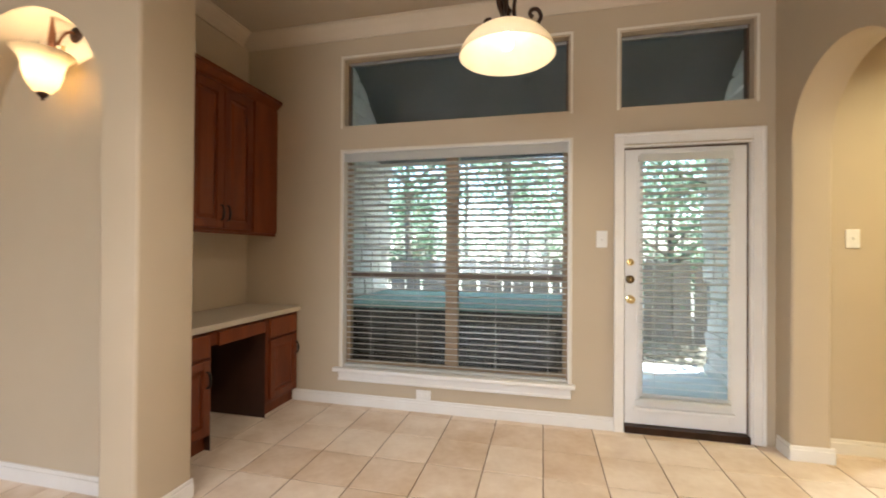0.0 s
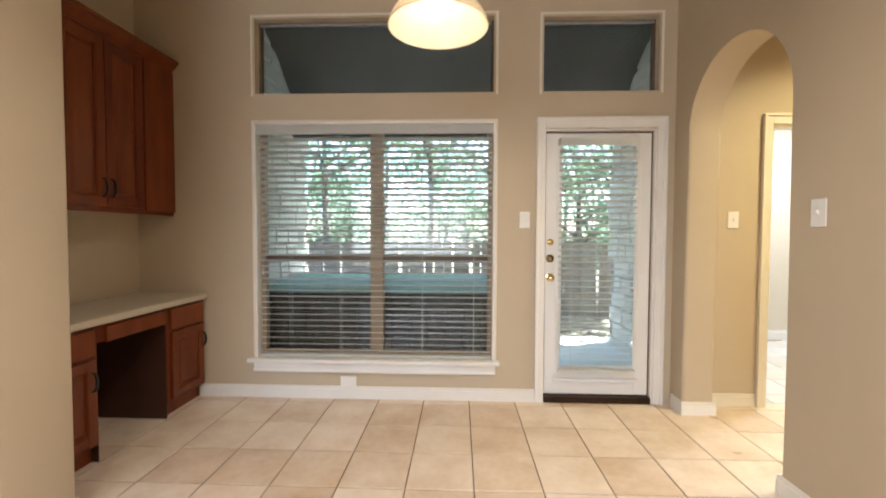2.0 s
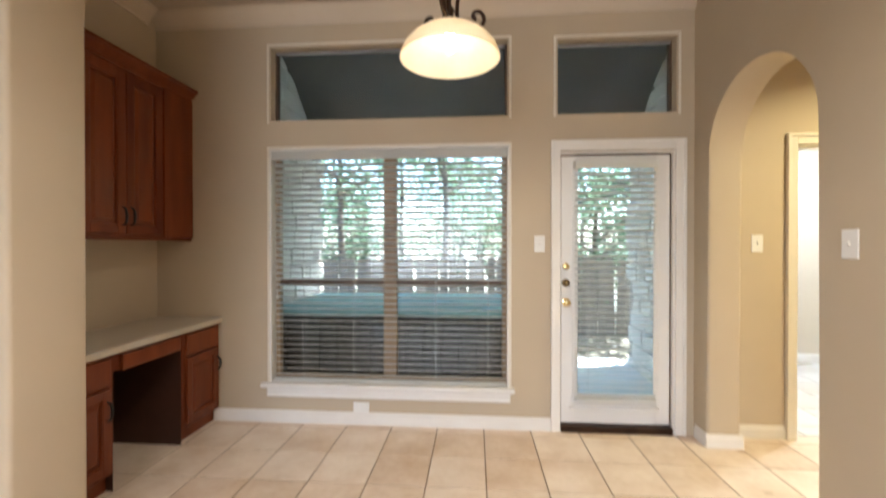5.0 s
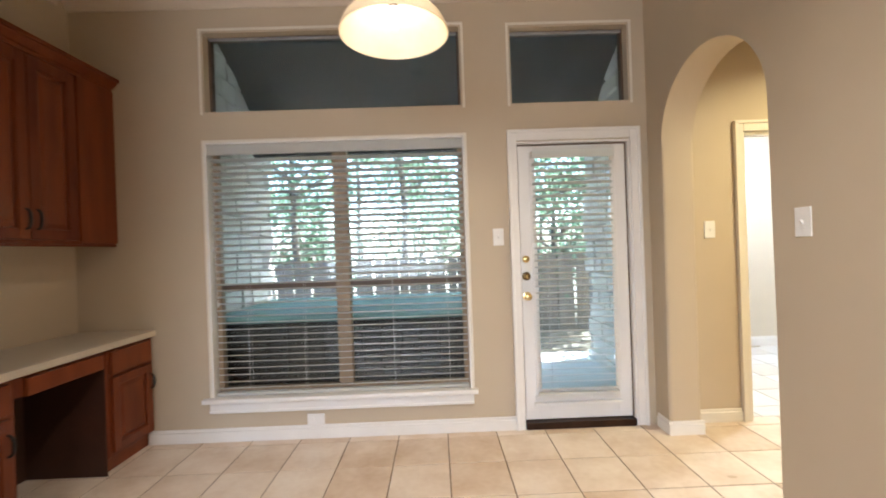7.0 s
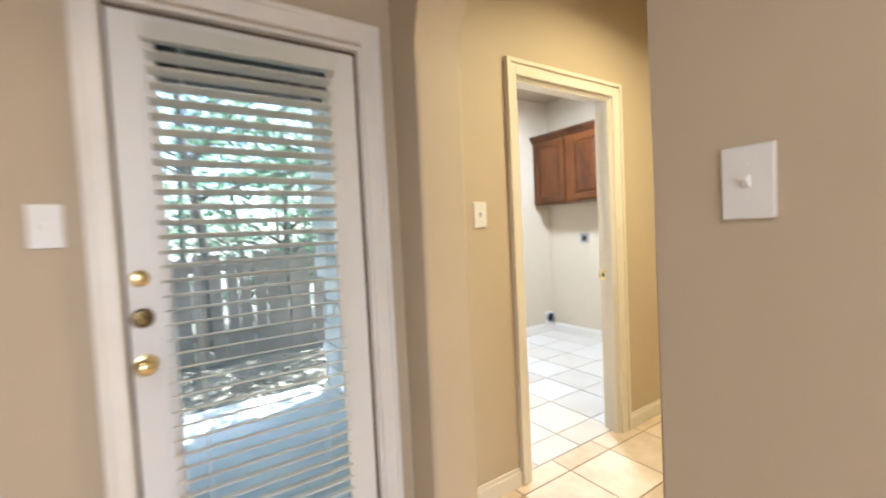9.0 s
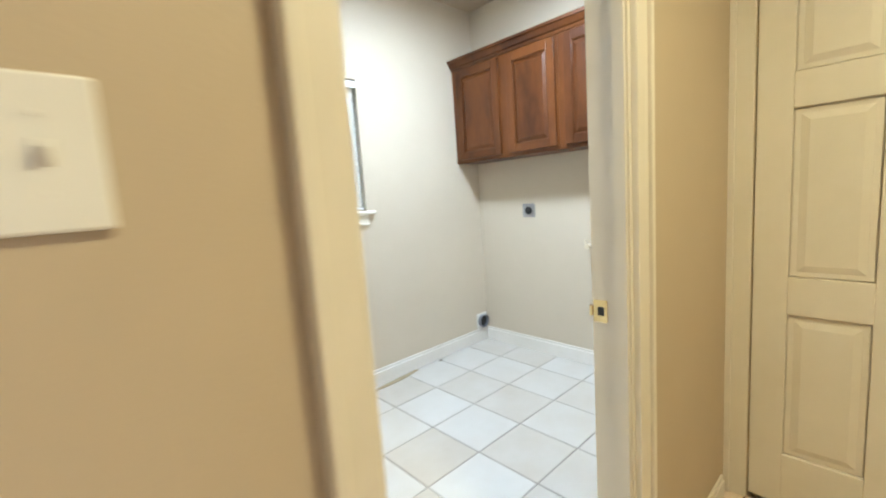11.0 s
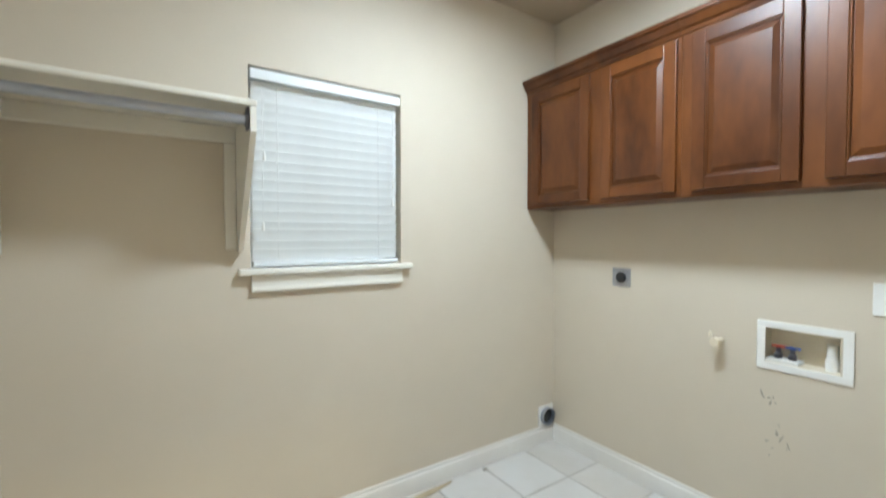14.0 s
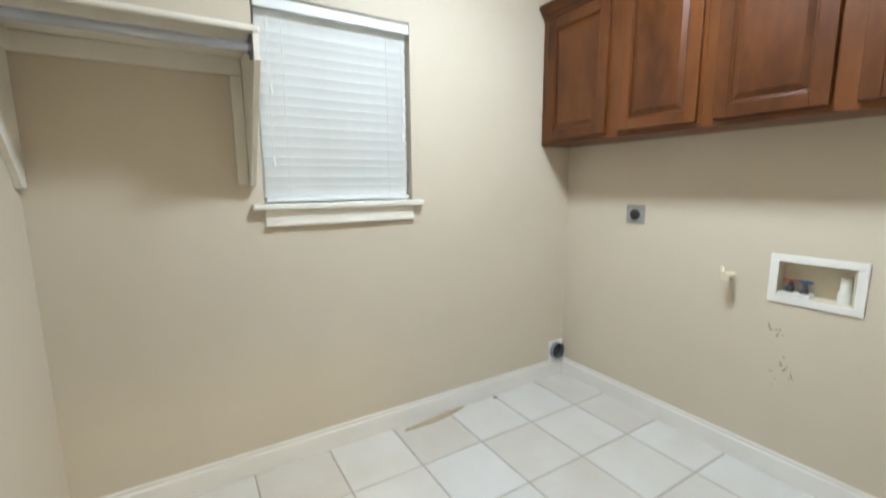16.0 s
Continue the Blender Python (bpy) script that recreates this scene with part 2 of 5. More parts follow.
def tube(bm, points, radius, seg=10, caps=True):
    """A round bar along a line of points; radius is one number or one for each point."""
    points = [Vector(p) for p in points]
    rad = radius if isinstance(radius, (list, tuple)) else [radius] * len(points)
    rings = []
    for i, p in enumerate(points):
        axis = points[min(i + 1, len(points) - 1)] - points[max(i - 1, 0)]
        rings.append(ring_at(bm, p, axis, rad[i], seg))
    for a, b in zip(rings, rings[1:]):
        best = min(range(seg), key=lambda s: sum((a[k].co - b[(k + s) % seg].co).length for k in range(0, seg, 2)))
        for k in range(seg):
            bm.faces.new((a[k], a[(k + 1) % seg], b[(k + 1 + best) % seg], b[(k + best) % seg]))
    if caps:
        bm.faces.new(rings[0][::-1]), bm.faces.new(rings[-1])
    return bm


def eased(points, n=4):
    """A smooth line through the points."""
    p = [Vector(q) for q in points]
    out = []
    for i in range(len(p) - 1):
        a, b, c, d = p[max(i - 1, 0)], p[i], p[i + 1], p[min(i + 2, len(p) - 1)]
        for k in range(n):
            t = k / n
            out.append(0.5 * (2 * b + (c - a) * t + (2 * a - 5 * b + 4 * c - d) * t * t + (3 * b - a - 3 * c + d) * t ** 3))
    return out + [p[-1]]


def lathe(bm, profile, center, seg=32, axis=(0, 0, 1), close=False):
    """A turned solid: profile of (radius, distance along the axis)."""
    axis = Vector(axis)
    rings = [ring_at(bm, Vector(center) + axis * h, axis, max(r, 0.0004), seg) for r, h in profile]
    if close:
        rings.append(rings[0])
    for a, b in zip(rings, rings[1:]):
        for k in range(seg):
            bm.faces.new((a[k], a[(k + 1) % seg], b[(k + 1) % seg], b[k]))
    return bm


def prism(bm, outline, axis, lo, hi):
    """An outline of (a, b) pulled along an axis: 'x' takes (y, z), 'y' takes (x, z), 'z' takes (x, y)."""
    put = {"x": lambda a, b, w: (w, a, b), "y": lambda a, b, w: (a, w, b), "z": lambda a, b, w: (a, b, w)}[axis]
    a = [bm.verts.new(put(p, q, lo)) for p, q in outline]
    b = [bm.verts.new(put(p, q, hi)) for p, q in outline]
    bm.faces.new(a), bm.faces.new(b)
    n = len(a)
    for i in range(n):
        bm.faces.new((a[i], a[(i + 1) % n], b[(i + 1) % n], b[i]))
    return bm


def mesh_of(name, bm, material, smooth=False):
    bmesh.ops.recalc_face_normals(bm, faces=bm.faces)
    me = bpy.data.meshes.new(name)
    bm.to_mesh(me)
    bm.free()
    me.materials.append(material)
    if smooth:
        for p in me.polygons:
            p.use_smooth = True
        me.set_sharp_from_angle(angle=radians(40))
    return me


def base(name, place, label="", category="", group=""):
    ob = new(name)
    ob.empty_display_size = 0.1
    ob.matrix_basis = Matrix.Translation(place)
    return tagged(ob, label, category, group)


def part(name, bm, material, parent=None, label="", smooth=False):
    ob = new(name, mesh_of(name, bm, material, smooth))
    if parent is not None:
        ob.parent = parent
        if parent.parent is None:
            ob.matrix_parent_inverse = parent.matrix_basis.inverted()
    return tagged(ob, label)


def structure(name, bm, material, label, smooth=False, category=""):
    return tagged(part(name, bm, material, None, label, smooth), category=category or name.split("_")[0], kind="structure")


def B():
    return bmesh.new()


def wall_y(name, x0, x1, y0, y1, z0, z1, holes, material, label):
    """A wall that faces along y, with rectangular holes (x0, x1, z0, z1) through it."""
    xs = sorted({x0, x1, *[h[0] for h in holes], *[h[1] for h in holes]})
    zs = sorted({z0, z1, *[h[2] for h in holes], *[h[3] for h in holes]})
    solid = {}
    for i in range(len(xs) - 1):
        for k in range(len(zs) - 1):
            cx, cz = (xs[i] + xs[i + 1]) / 2, (zs[k] + zs[k + 1]) / 2
            solid[i, k] = not any(h[0] < cx < h[1] and h[2] < cz < h[3] for h in holes)
    bm = B()
    keep = {}

    def v(x, y, z):
        key = (round(x, 4), round(y, 4), round(z, 4))
        if key not in keep:
            keep[key] = bm.verts.new(key)
        return keep[key]
    for (i, k), full in solid.items():
        if not full:
            continue
        a, b, c, d = xs[i], xs[i + 1], zs[k], zs[k + 1]
        bm.faces.new((v(a, y0, c), v(b, y0, c), v(b, y0, d), v(a, y0, d)))
        bm.faces.new((v(a, y1, c), v(a, y1, d), v(b, y1, d), v(b, y1, c)))
        for di, dk, p, q in ((-1, 0, (a, c), (a, d)), (1, 0, (b, c), (b, d)), (0, -1, (a, c), (b, c)), (0, 1, (a, d), (b, d))):
            if not solid.get((i + di, k + dk), False):
                bm.faces.new((v(p[0], y0, p[1]), v(q[0], y0, q[1]), v(q[0], y1, q[1]), v(p[0], y1, p[1])))
    return structure(name, bm, material, label)


def arch_outline(a0, a1, b1, c, r, spring, n=20):
    """A wall from a0 to a1 and up to b1, with a round-headed opening at c from the floor."""
    pts = [(a0, 0), (c - r, 0), (c - r, spring)]
    pts += [(c - r * math.cos(math.pi * k / n), spring + r * math.sin(math.pi * k / n)) for k in range(1, n)]
    pts += [(c + r, spring), (c + r, 0), (a1, 0), (a1, b1), (a0, b1)]
    return pts


def round_edges(bm, pick, offset, seg=3):
    es = [e for e in bm.edges if pick(e)]
    bmesh.ops.bevel(bm, geom=es, offset=offset, segments=seg, profile=0.5, affect="EDGES")


def nx(x):
    """Place along the nook's window wall."""
    return 0.11 + (x - 0.11) * 0.974


def ny(y):
    return 0.26 + (y - 0.26) * 0.974


def nz(z):
    return 1.26 + (z - 1.26) * 0.974


BACK, RIGHT, LEFT, CEIL = 3.372, 1.667, -2.354, 3.13
HALL_Y, HALL_X = 3.362, 4.00
LW_Y, LC_X, LL_X, LCEIL = 5.38, 4.81, 2.17, 2.77

# ---- structure: walls ----
DF, UF = -1.853, -2.072
WIN = (nx(-1.485), nx(0.375), nz(0.275), nz(2.105))
TR1 = (nx(-1.485), nx(0.375), nz(2.325), nz(2.905))
TR2 = (nx(0.72), nx(1.595), nz(2.325), nz(2.89))
DOORWAY = (nx(0.74), nx(1.575), -0.1, nz(2.045))
wall_y("wall_north", LEFT - 0.12, 1.98, BACK, BACK + 0.15, -0.1, 3.4, [WIN, TR1, TR2, DOORWAY], M_WALL, "tan painted wall with window, two transoms and glazed door")
bm = B()
prism(bm, arch_outline(-4.5, BACK, 3.4, 2.745, 0.445, 1.935), "x", RIGHT, RIGHT + 0.21)
round_edges(bm, lambda e: all(2.29 < v.co.y < 3.20 for v in e.verts) and abs(e.verts[0].co.x - e.verts[1].co.x) < 0.01 and max(v.co.z for v in e.verts) < 2.6 and not (e.verts[0].co.z < 0.01 and e.verts[1].co.z < 0.01), 0.022)
structure("wall_east", bm, M_WALL, "tan painted wall with a rounded arched opening", True)
bm = B()
prism(bm, arch_outline(-4.0, -1.57, 3.4, -2.28, 0.50, 1.93), "y", 1.675, 1.88)
box(bm, -4.0, -1.57, 1.88, 1.99, 0, 3.4)
round_edges(bm, lambda e: (abs(e.verts[0].co.x + 1.57) < 0.01 and abs(e.verts[1].co.x + 1.57) < 0.01 and abs(e.verts[0].co.z - e.verts[1].co.z) > 1 and (e.verts[0].co.y < 1.7 or e.verts[0].co.y > 1.95)) or (e.verts[0].co.y < 1.7 and e.verts[1].co.y < 1.7 and all(-2.8 < v.co.x < -1.76 for v in e.verts) and max(v.co.z for v in e.verts) < 2.6 and max(v.co.z for v in e.verts) > 0.1), 0.018)
structure("wall_wing", bm, M_WALL, "tan painted wing wall with an arched niche", True)
structure("wall_west", box(B(), LEFT - 0.12, LEFT, 1.99, BACK, 0, 3.4), M_WALL, "tan painted wall behind the built-in desk")
structure("wall_living_west", box(B(), -4.12, -4.0, -4.5, 1.99, -0.1, 3.4), M_WALL, "plain tan painted living room wall")
wall_y("wall_living_south", -4.12, RIGHT + 0.21, -4.62, -4.5, -0.1, 3.4, [(-2.8, 0.4, 0.4, 2.6)], M_WALL, "plain tan painted wall with a wide window opening")
DOOR2 = (2.337, 3.12, -0.1, 2.045)
wall_y("wall_hall_north", RIGHT + 0.21, LC_X + 0.12, HALL_Y, HALL_Y + 0.10, -0.1, 3.4, [DOOR2], M_WALL, "tan painted hall wall with the laundry doorway")
bm = B()
for y0, y1, z0, z1 in ((1.3, 2.523, -0.1, 3.4), (3.287, HALL_Y, -0.1, 3.4), (2.523, 3.287, 2.03, 3.4)):
    box(bm, HALL_X, HALL_X + 0.12, y0, y1, z0, z1)
bmesh.ops.remove_doubles(bm, verts=bm.verts, dist=0.0001)
structure("wall_hall_east", bm, M_WALL, "tan painted hall end wall with a doorway")
structure("wall_closet", box(B(), HALL_X + 0.12, HALL_X + 0.2, 2.4, HALL_Y, -0.1, 3.4), M_WALL, "plain wall behind the closed hall door")
structure("wall_hall_south", box(B(), RIGHT + 0.21, HALL_X + 0.12, 1.18, 1.30, -0.1, 3.4), M_WALL, "plain tan painted hall wall")
LWIN = (2.935, 3.655, 1.235, 2.10)
wall_y("wall_laundry_north", LL_X - 0.12, LC_X + 0.12, LW_Y, LW_Y + 0.13, -0.1, 3.4, [LWIN], M_LWALL, "cream painted laundry wall with a small window")
structure("wall_laundry_west", box(B(), LL_X - 0.12, LL_X, HALL_Y + 0.10, LW_Y, -0.1, 3.4), M_LWALL, "cream painted laundry wall")
# the wall with the washer box is pierced by it
bm = B()
for y0, y1, z0, z1 in ((HALL_Y + 0.10, 3.935, -0.1, 3.4), (4.19, LW_Y, -0.1, 3.4), (3.935, 4.19, -0.1, 0.825), (3.935, 4.19, 0.98, 3.4)):
    box(bm, LC_X, LC_X + 0.12, y0, y1, z0, z1)
bmesh.ops.remove_doubles(bm, verts=bm.verts, dist=0.0001)
structure("wall_laundry_east", bm, M_LWALL, "cream painted laundry wall below brown cabinets")
# ceilings and roof
structure("ceiling", box(B(), -4.0, RIGHT, -4.5, BACK, CEIL, CEIL + 0.12), M_CEIL, "tan painted flat ceiling")
structure("ceiling_hall", box(B(), RIGHT + 0.21, HALL_X, 1.3, HALL_Y, 2.76, 2.88), M_CEIL, "tan painted hall ceiling")
structure("ceiling_laundry", box(B(), LL_X, LC_X, HALL_Y + 0.10, LW_Y, LCEIL, LCEIL + 0.12), M_CEIL, "cream painted laundry ceiling")
# unseen slab: stops sky light leaking in, overhang keeps sun off porch stone
structure("roof", box(B(), -4.4, 5.2, -4.9, 5.9, 3.42, 3.55), M_ROOF, "unseen grey roof slab, added to block sky and shade the porch")
structure("floor", box(B(), -4.0, HALL_X, -4.5, HALL_Y + 0.06, -0.1, -0.004), M_GROUT, "brown grout bed under beige floor tiles")
bpy.data.objects["floor"]["label"] = "beige ceramic tiled floor with brown grout"
structure("floor_laundry", box(B(), LL_X, LC_X, HALL_Y + 0.06, LW_Y, -0.1, -0.004), M_LGROUT, "pale ceramic tiled laundry floor with grey grout")


def baseboard(name, x0, x1, y0, y1, face, material=M_TRIM, h=0.093):
    """A skirting board with a stepped top; face: the side on which the room lies."""
    bm = B()
    box(bm, x0, x1, y0, y1, 0, h - 0.022, 0.002, 1)
    i = 0.006
    tx0, tx1 = (x0 + (i if face == "-x" else 0), x1 - (i if face == "+x" else 0))
    ty0, ty1 = (y0 + (i if face == "-y" else 0), y1 - (i if face == "+y" else 0))
    box(bm, tx0, tx1, ty0, ty1, h - 0.0222, h, 0.003, 2)
    return structure(name, bm, material, "white painted wooden baseboard", category="baseboard")


baseboard("baseboard_north", DF - 0.03, nx(0.686), BACK - 0.016, BACK, "-y", M_TRIM, 0.095)
baseboard("baseboard_pier", RIGHT - 0.014, RIGHT, 3.19, BACK - 0.03, "-x")
baseboard("baseboard_jamb", RIGHT - 0.014, RIGHT + 0.224, 3.176, 3.19, "-y")
baseboard("baseboard_jamb_south", RIGHT - 0.014, RIGHT + 0.224, 2.30, 2.314, "+y")
baseboard("baseboard_east", RIGHT - 0.014, RIGHT, -1.5, 2.30, "-x")
baseboard("baseboard_hall", RIGHT + 0.21, 2.278, HALL_Y - 0.014, HALL_Y, "-y", M_CASE)
baseboard("baseboard_hall_right", 3.199, HALL_X - 0.06, HALL_Y - 0.014, HALL_Y, "-y", M_CASE)
baseboard("baseboard_wing", -1.57, -1.556, 1.675, 1.99, "+x")
baseboard("baseboard_wing_front", -1.78, -1.556, 1.661, 1.675, "-y")
baseboard("baseboard_niche", -2.78, -1.78, 1.866, 1.88, "-y")
baseboard("baseboard_laundry", LL_X, LC_X, LW_Y - 0.014, LW_Y, "-y", M_TRIM, 0.115)
baseboard("baseboard_laundry_east", LC_X - 0.014, LC_X, HALL_Y + 0.10, LW_Y - 0.014, "-x", M_TRIM, 0.115)
baseboard("baseboard_laundry_west", LL_X, LL_X + 0.014, HALL_Y + 0.10, LW_Y - 0.014, "+x", M_TRIM, 0.115)

# crown moulding of the nook
CROWN = [(0.0, CEIL), (0.0, CEIL - 0.115), (0.012, CEIL - 0.115), (0.018, CEIL - 0.095), (0.045, CEIL - 0.055), (0.075, CEIL - 0.022), (0.082, CEIL - 0.010), (0.095, CEIL - 0.010), (0.095, CEIL)]
bm = B()
prism(bm, [(BACK - d, z) for d, z in CROWN], "x", LEFT, RIGHT)
structure("trim_crown_north", bm, M_CROWN, "cream painted crown moulding along the ceiling", category="crown moulding")
bm = B()
prism(bm, [(LEFT + d, z) for d, z in CROWN], "y", 1.99, BACK - 0.09)
structure("trim_crown_west", bm, M_CROWN, "cream painted crown moulding along the ceiling", category="crown moulding")
bm = B()
prism(bm, [(RIGHT - d, z) for d, z in CROWN], "y", -1.0, BACK - 0.09)
structure("trim_crown_east", bm, M_CROWN, "cream painted crown moulding along the ceiling", category="crown moulding")


def casing(name, x0, x1, z1, y, side, wl, wr, material, depth=0.018):
    """Door casing with a raised back band round an opening in a wall that faces along y."""
    bm = B()
    s = side
    for a, b, c, d in ((x0 - wl, x0, 0, z1 + 0.075), (x1, x1 + wr, 0, z1 + 0.075), (x0, x1, z1, z1 + 0.075)):
        box(bm, a, b, *sorted((y, y + s * depth)), c, d, 0.003, 2)
    for a, b, c, d in ((x0 - wl, x0 - wl + 0.02, 0, z1 + 0.075), (x1 + wr - 0.02, x1 + wr, 0, z1 + 0.075), (x0 - wl + 0.02, x1 + wr - 0.02, z1 + 0.055, z1 + 0.075)):
        box(bm, a, b, *sorted((y + s * depth * 0.6, y + s * (depth + 0.010))), c, d, 0.003, 2)
    return structure(name, bm, material, "painted moulded door casing", category="door casing")


casing("trim_patio_door", nx(0.752), nx(1.572), nz(2.052), BACK, -1, 0.066, 0.072, M_TRIM)
casing("trim_laundry_door", 2.337, 3.12, 2.045, HALL_Y, -1, 0.066, 0.078, M_CASE)
casing("trim_laundry_door_inside", 2.337, 3.12, 2.045, HALL_Y + 0.10, 1, 0.072, 0.078, M_CASE, 0.010)


def jamb(name, x0, x1, y0, y1, z1, material, stop_y, hinge_stop=0.01):
    bm = B()
    t = 0.014
    for a, b, c, d in ((x0, x0 + t, 0, z1), (x1 - t, x1, 0, z1), (x0 + t, x1 - t, z1 - t, z1)):
        box(bm, a, b, y0 - 0.002, y1 + 0.002, c, d)
    for a, b, c, d in ((x0 + t, x0 + t + hinge_stop, 0, z1 - t), (x1 - t - 0.01, x1 - t, 0, z1 - t), (x0 + t + hinge_stop, x1 - t - 0.01, z1 - t - 0.01, z1 - t)):
        box(bm, a, b, stop_y, stop_y + 0.028, c, d)
    return structure(name, bm, material, "painted wooden door jamb", category="door jamb")


jamb("trim_patio_jamb", nx(0.74), nx(1.575), BACK, BACK + 0.15, nz(2.045), M_TRIM, BACK + 0.075)
jamb("trim_laundry_jamb", 2.337, 3.12, HALL_Y, HALL_Y + 0.10, 2.045, M_CASE, HALL_Y + 0.004, 0.001)

# ---- patio door with lite and blind ----


def slat_mesh(name, x0, x1, width, tilt, material):
    """One curved blind slat about its own middle; tilt lifts the room edge."""
    bm = B()
    n = 5
    rows = []
    for lay in (0, 1):
        for k in range(n):
            w = (k / (n - 1) - 0.5) * width
            h = 0.0028 * (1 - (2 * k / (n - 1) - 1) ** 2) - 0.0026 * lay
            y, z = w * math.cos(tilt) + h * math.sin(tilt), -w * math.sin(tilt) + h * math.cos(tilt)
            rows.append((bm.verts.new((x0, y, z)), bm.verts.new((x1, y, z))))
    for lay in (0, n):
        for k in range(n - 1):
            a, b = rows[lay + k], rows[lay + k + 1]
            bm.faces.new((a[0], a[1], b[1], b[0]))
    for k in (0, n - 1):
        a, b = rows[k], rows[n + k]
        bm.faces.new((a[0], a[1], b[1], b[0]))
    return mesh_of(name, bm, material, True)


def blind(label, x0, x1, y, z0, z1, pitch, width, tilt, material, cords, rail_h=0.055, valance=True, group=""):
    root = base("window_blind", ((x0 + x1) / 2, y, z0), label, "blind", group)
    bm = B()
    box(bm, x0, x1, y - 0.028, y + 0.028, z1 - rail_h, z1, 0.003, 2)
    if valance:
        box(bm, x0, x1, y - 0.040, y - 0.029, z1 - rail_h - 0.012, z1 - 0.002, 0.003, 2)
    part("headrail", bm, material, root, "white valance and headrail")
    me = slat_mesh("slat", x0 + 0.008, x1 - 0.008, width, tilt, material)
    n = int((z1 - rail_h - 0.012 - z0 - 0.035) / pitch - 0.4) + 1
    for k in range(n):
        ob = new("slat", me)
        ob.parent = root
        ob.matrix_parent_inverse = root.matrix_basis.inverted()
        ob.matrix_basis = pose(0, y, z0 + 0.035 + pitch * (k + 0.4), random.uniform(-0.6, 0.6), random.uniform(-0.10, 0.10), 0)
    part("bottom_rail", box(B(), x0 + 0.006, x1 - 0.006, y - 0.025, y + 0.025, z0 + 0.004, z0 + 0.024, 0.005, 2), material, root)
    for cx in cords:
        for dy in (-0.5, 0.5):
            part("ladder_cord", tube(B(), [(cx, y + dy * width * 1.02, z0 + 0.02), (cx, y + dy * width * 1.02, z1 - rail_h)], 0.0011, 5), M_CORD, root)
    return root


door = base("patio_door", (1.155, BACK + 0.045, 0.02), "white glazed patio door with a closed blind and brass locks", "door")
DY = BACK + 0.028
bm = B()
for a, b, c, d in ((0.764, 0.868, 0.022, 2.018), (1.448, 1.549, 0.022, 2.018), (0.868, 1.448, 0.022, 0.235), (0.868, 1.448, 1.945, 2.018)):
    box(bm, a, b, DY, DY + 0.044, c, d, 0.002, 1)
part("door_slab", bm, M_DOOR, door)
bm = B()
for a, b, c, d in ((0.845, 0.885, 0.205, 1.97), (1.430, 1.470, 0.205, 1.97), (0.885, 1.430, 0.205, 0.245), (0.885, 1.430, 1.93, 1.97)):
    box(bm, a, b, DY - 0.012, DY - 0.0005, c, d, 0.004, 2)
part("lite_frame", bm, M_DOOR, door)
pane = part("pane", box(B(), 0.880, 1.436, DY + 0.018, DY + 0.024, 0.238, 1.942), M_GLASS, door, "clear glass pane")
pane.visible_shadow = False


def knob(root, x, z, y):
    k = part("knob", lathe(B(), [(0.0, 0), (0.031, 0), (0.031, 0.006), (0.014, 0.010), (0.011, 0.024), (0.017, 0.032), (0.026, 0.042), (0.028, 0.052), (0.023, 0.062), (0.012, 0.067), (0.0, 0.068)], (x, y, z), 24, (0, -1, 0)), M_BRASS, root, "polished brass knob", True)
    return k


for name, z, prof in (("deadbolt", 1.195, [(0, 0), (0.026, 0), (0.026, 0.010), (0.022, 0.014), (0.016, 0.016), (0.0, 0.016)]), ("deadbolt", 1.07, [(0, 0), (0.031, 0), (0.031, 0.008), (0.026, 0.018), (0.014, 0.020), (0, 0.020)])):
    bolt = part(name, lathe(B(), prof, (0.800, DY, z), 24, (0, -1, 0)), M_BRASS if z > 1.1 else M_OLDBRASS, door, "polished brass lock", True)
    part("thumb_turn", box(B(), 0.796, 0.804, DY - 0.036, DY - 0.0165 - (0.004 if z < 1.1 else 0), z - 0.014, z + 0.014, 0.002, 1), M_BRASS, bolt)
knob(door, 0.800, 0.925, DY)
# dark strips in the slab's gap stand in for its shadow line
bm = B()
for a, b, c, d in ((0.7545, 0.7635, 0.02, 2.030), (1.5495, 1.5605, 0.02, 2.030), (0.7635, 1.5495, 2.0185, 2.0305)):
    box(bm, a, b, DY + 0.004, DY + 0.040, c, d)
part("weatherstrip", bm, M_RAIL, door, "dark strip for the shadow in the door gap")
tagged(structure("threshold", box(B(), nx(0.757), nx(1.557), BACK - 0.022, BACK + 0.15, 0, 0.048, 0.004, 2), M_BRONZE, "dark bronze door threshold"), category="threshold")
door_blind = blind("white slatted blind fixed to the patio door", 0.850, 1.440, DY - 0.045, 0.205, 1.968, 0.0462, 0.051, radians(15), M_SLAT, (0.95, 1.34), 0.045, True)
part("bottom_ledge", box(B(), 0.825, 1.472, DY - 0.034, DY - 0.0005, 0.128, 0.150, 0.005, 2), M_DOOR, door)
bm = B()
box(bm, 0.835, 1.455, DY - 0.03, DY - 0.0125, 0.185, 0.203, 0.003, 2)
part("blind_bracket", bm, M_DOOR, door)
fit_door = Matrix.Translation((0.11, BACK, 1.26)) @ Matrix.Scale(0.974, 4) @ Matrix.Translation((-0.11, -BACK, -1.26))
door.matrix_basis = fit_door @ door.matrix_basis
door_blind.matrix_basis = fit_door @ door_blind.matrix_basis

# ---- nook window ----


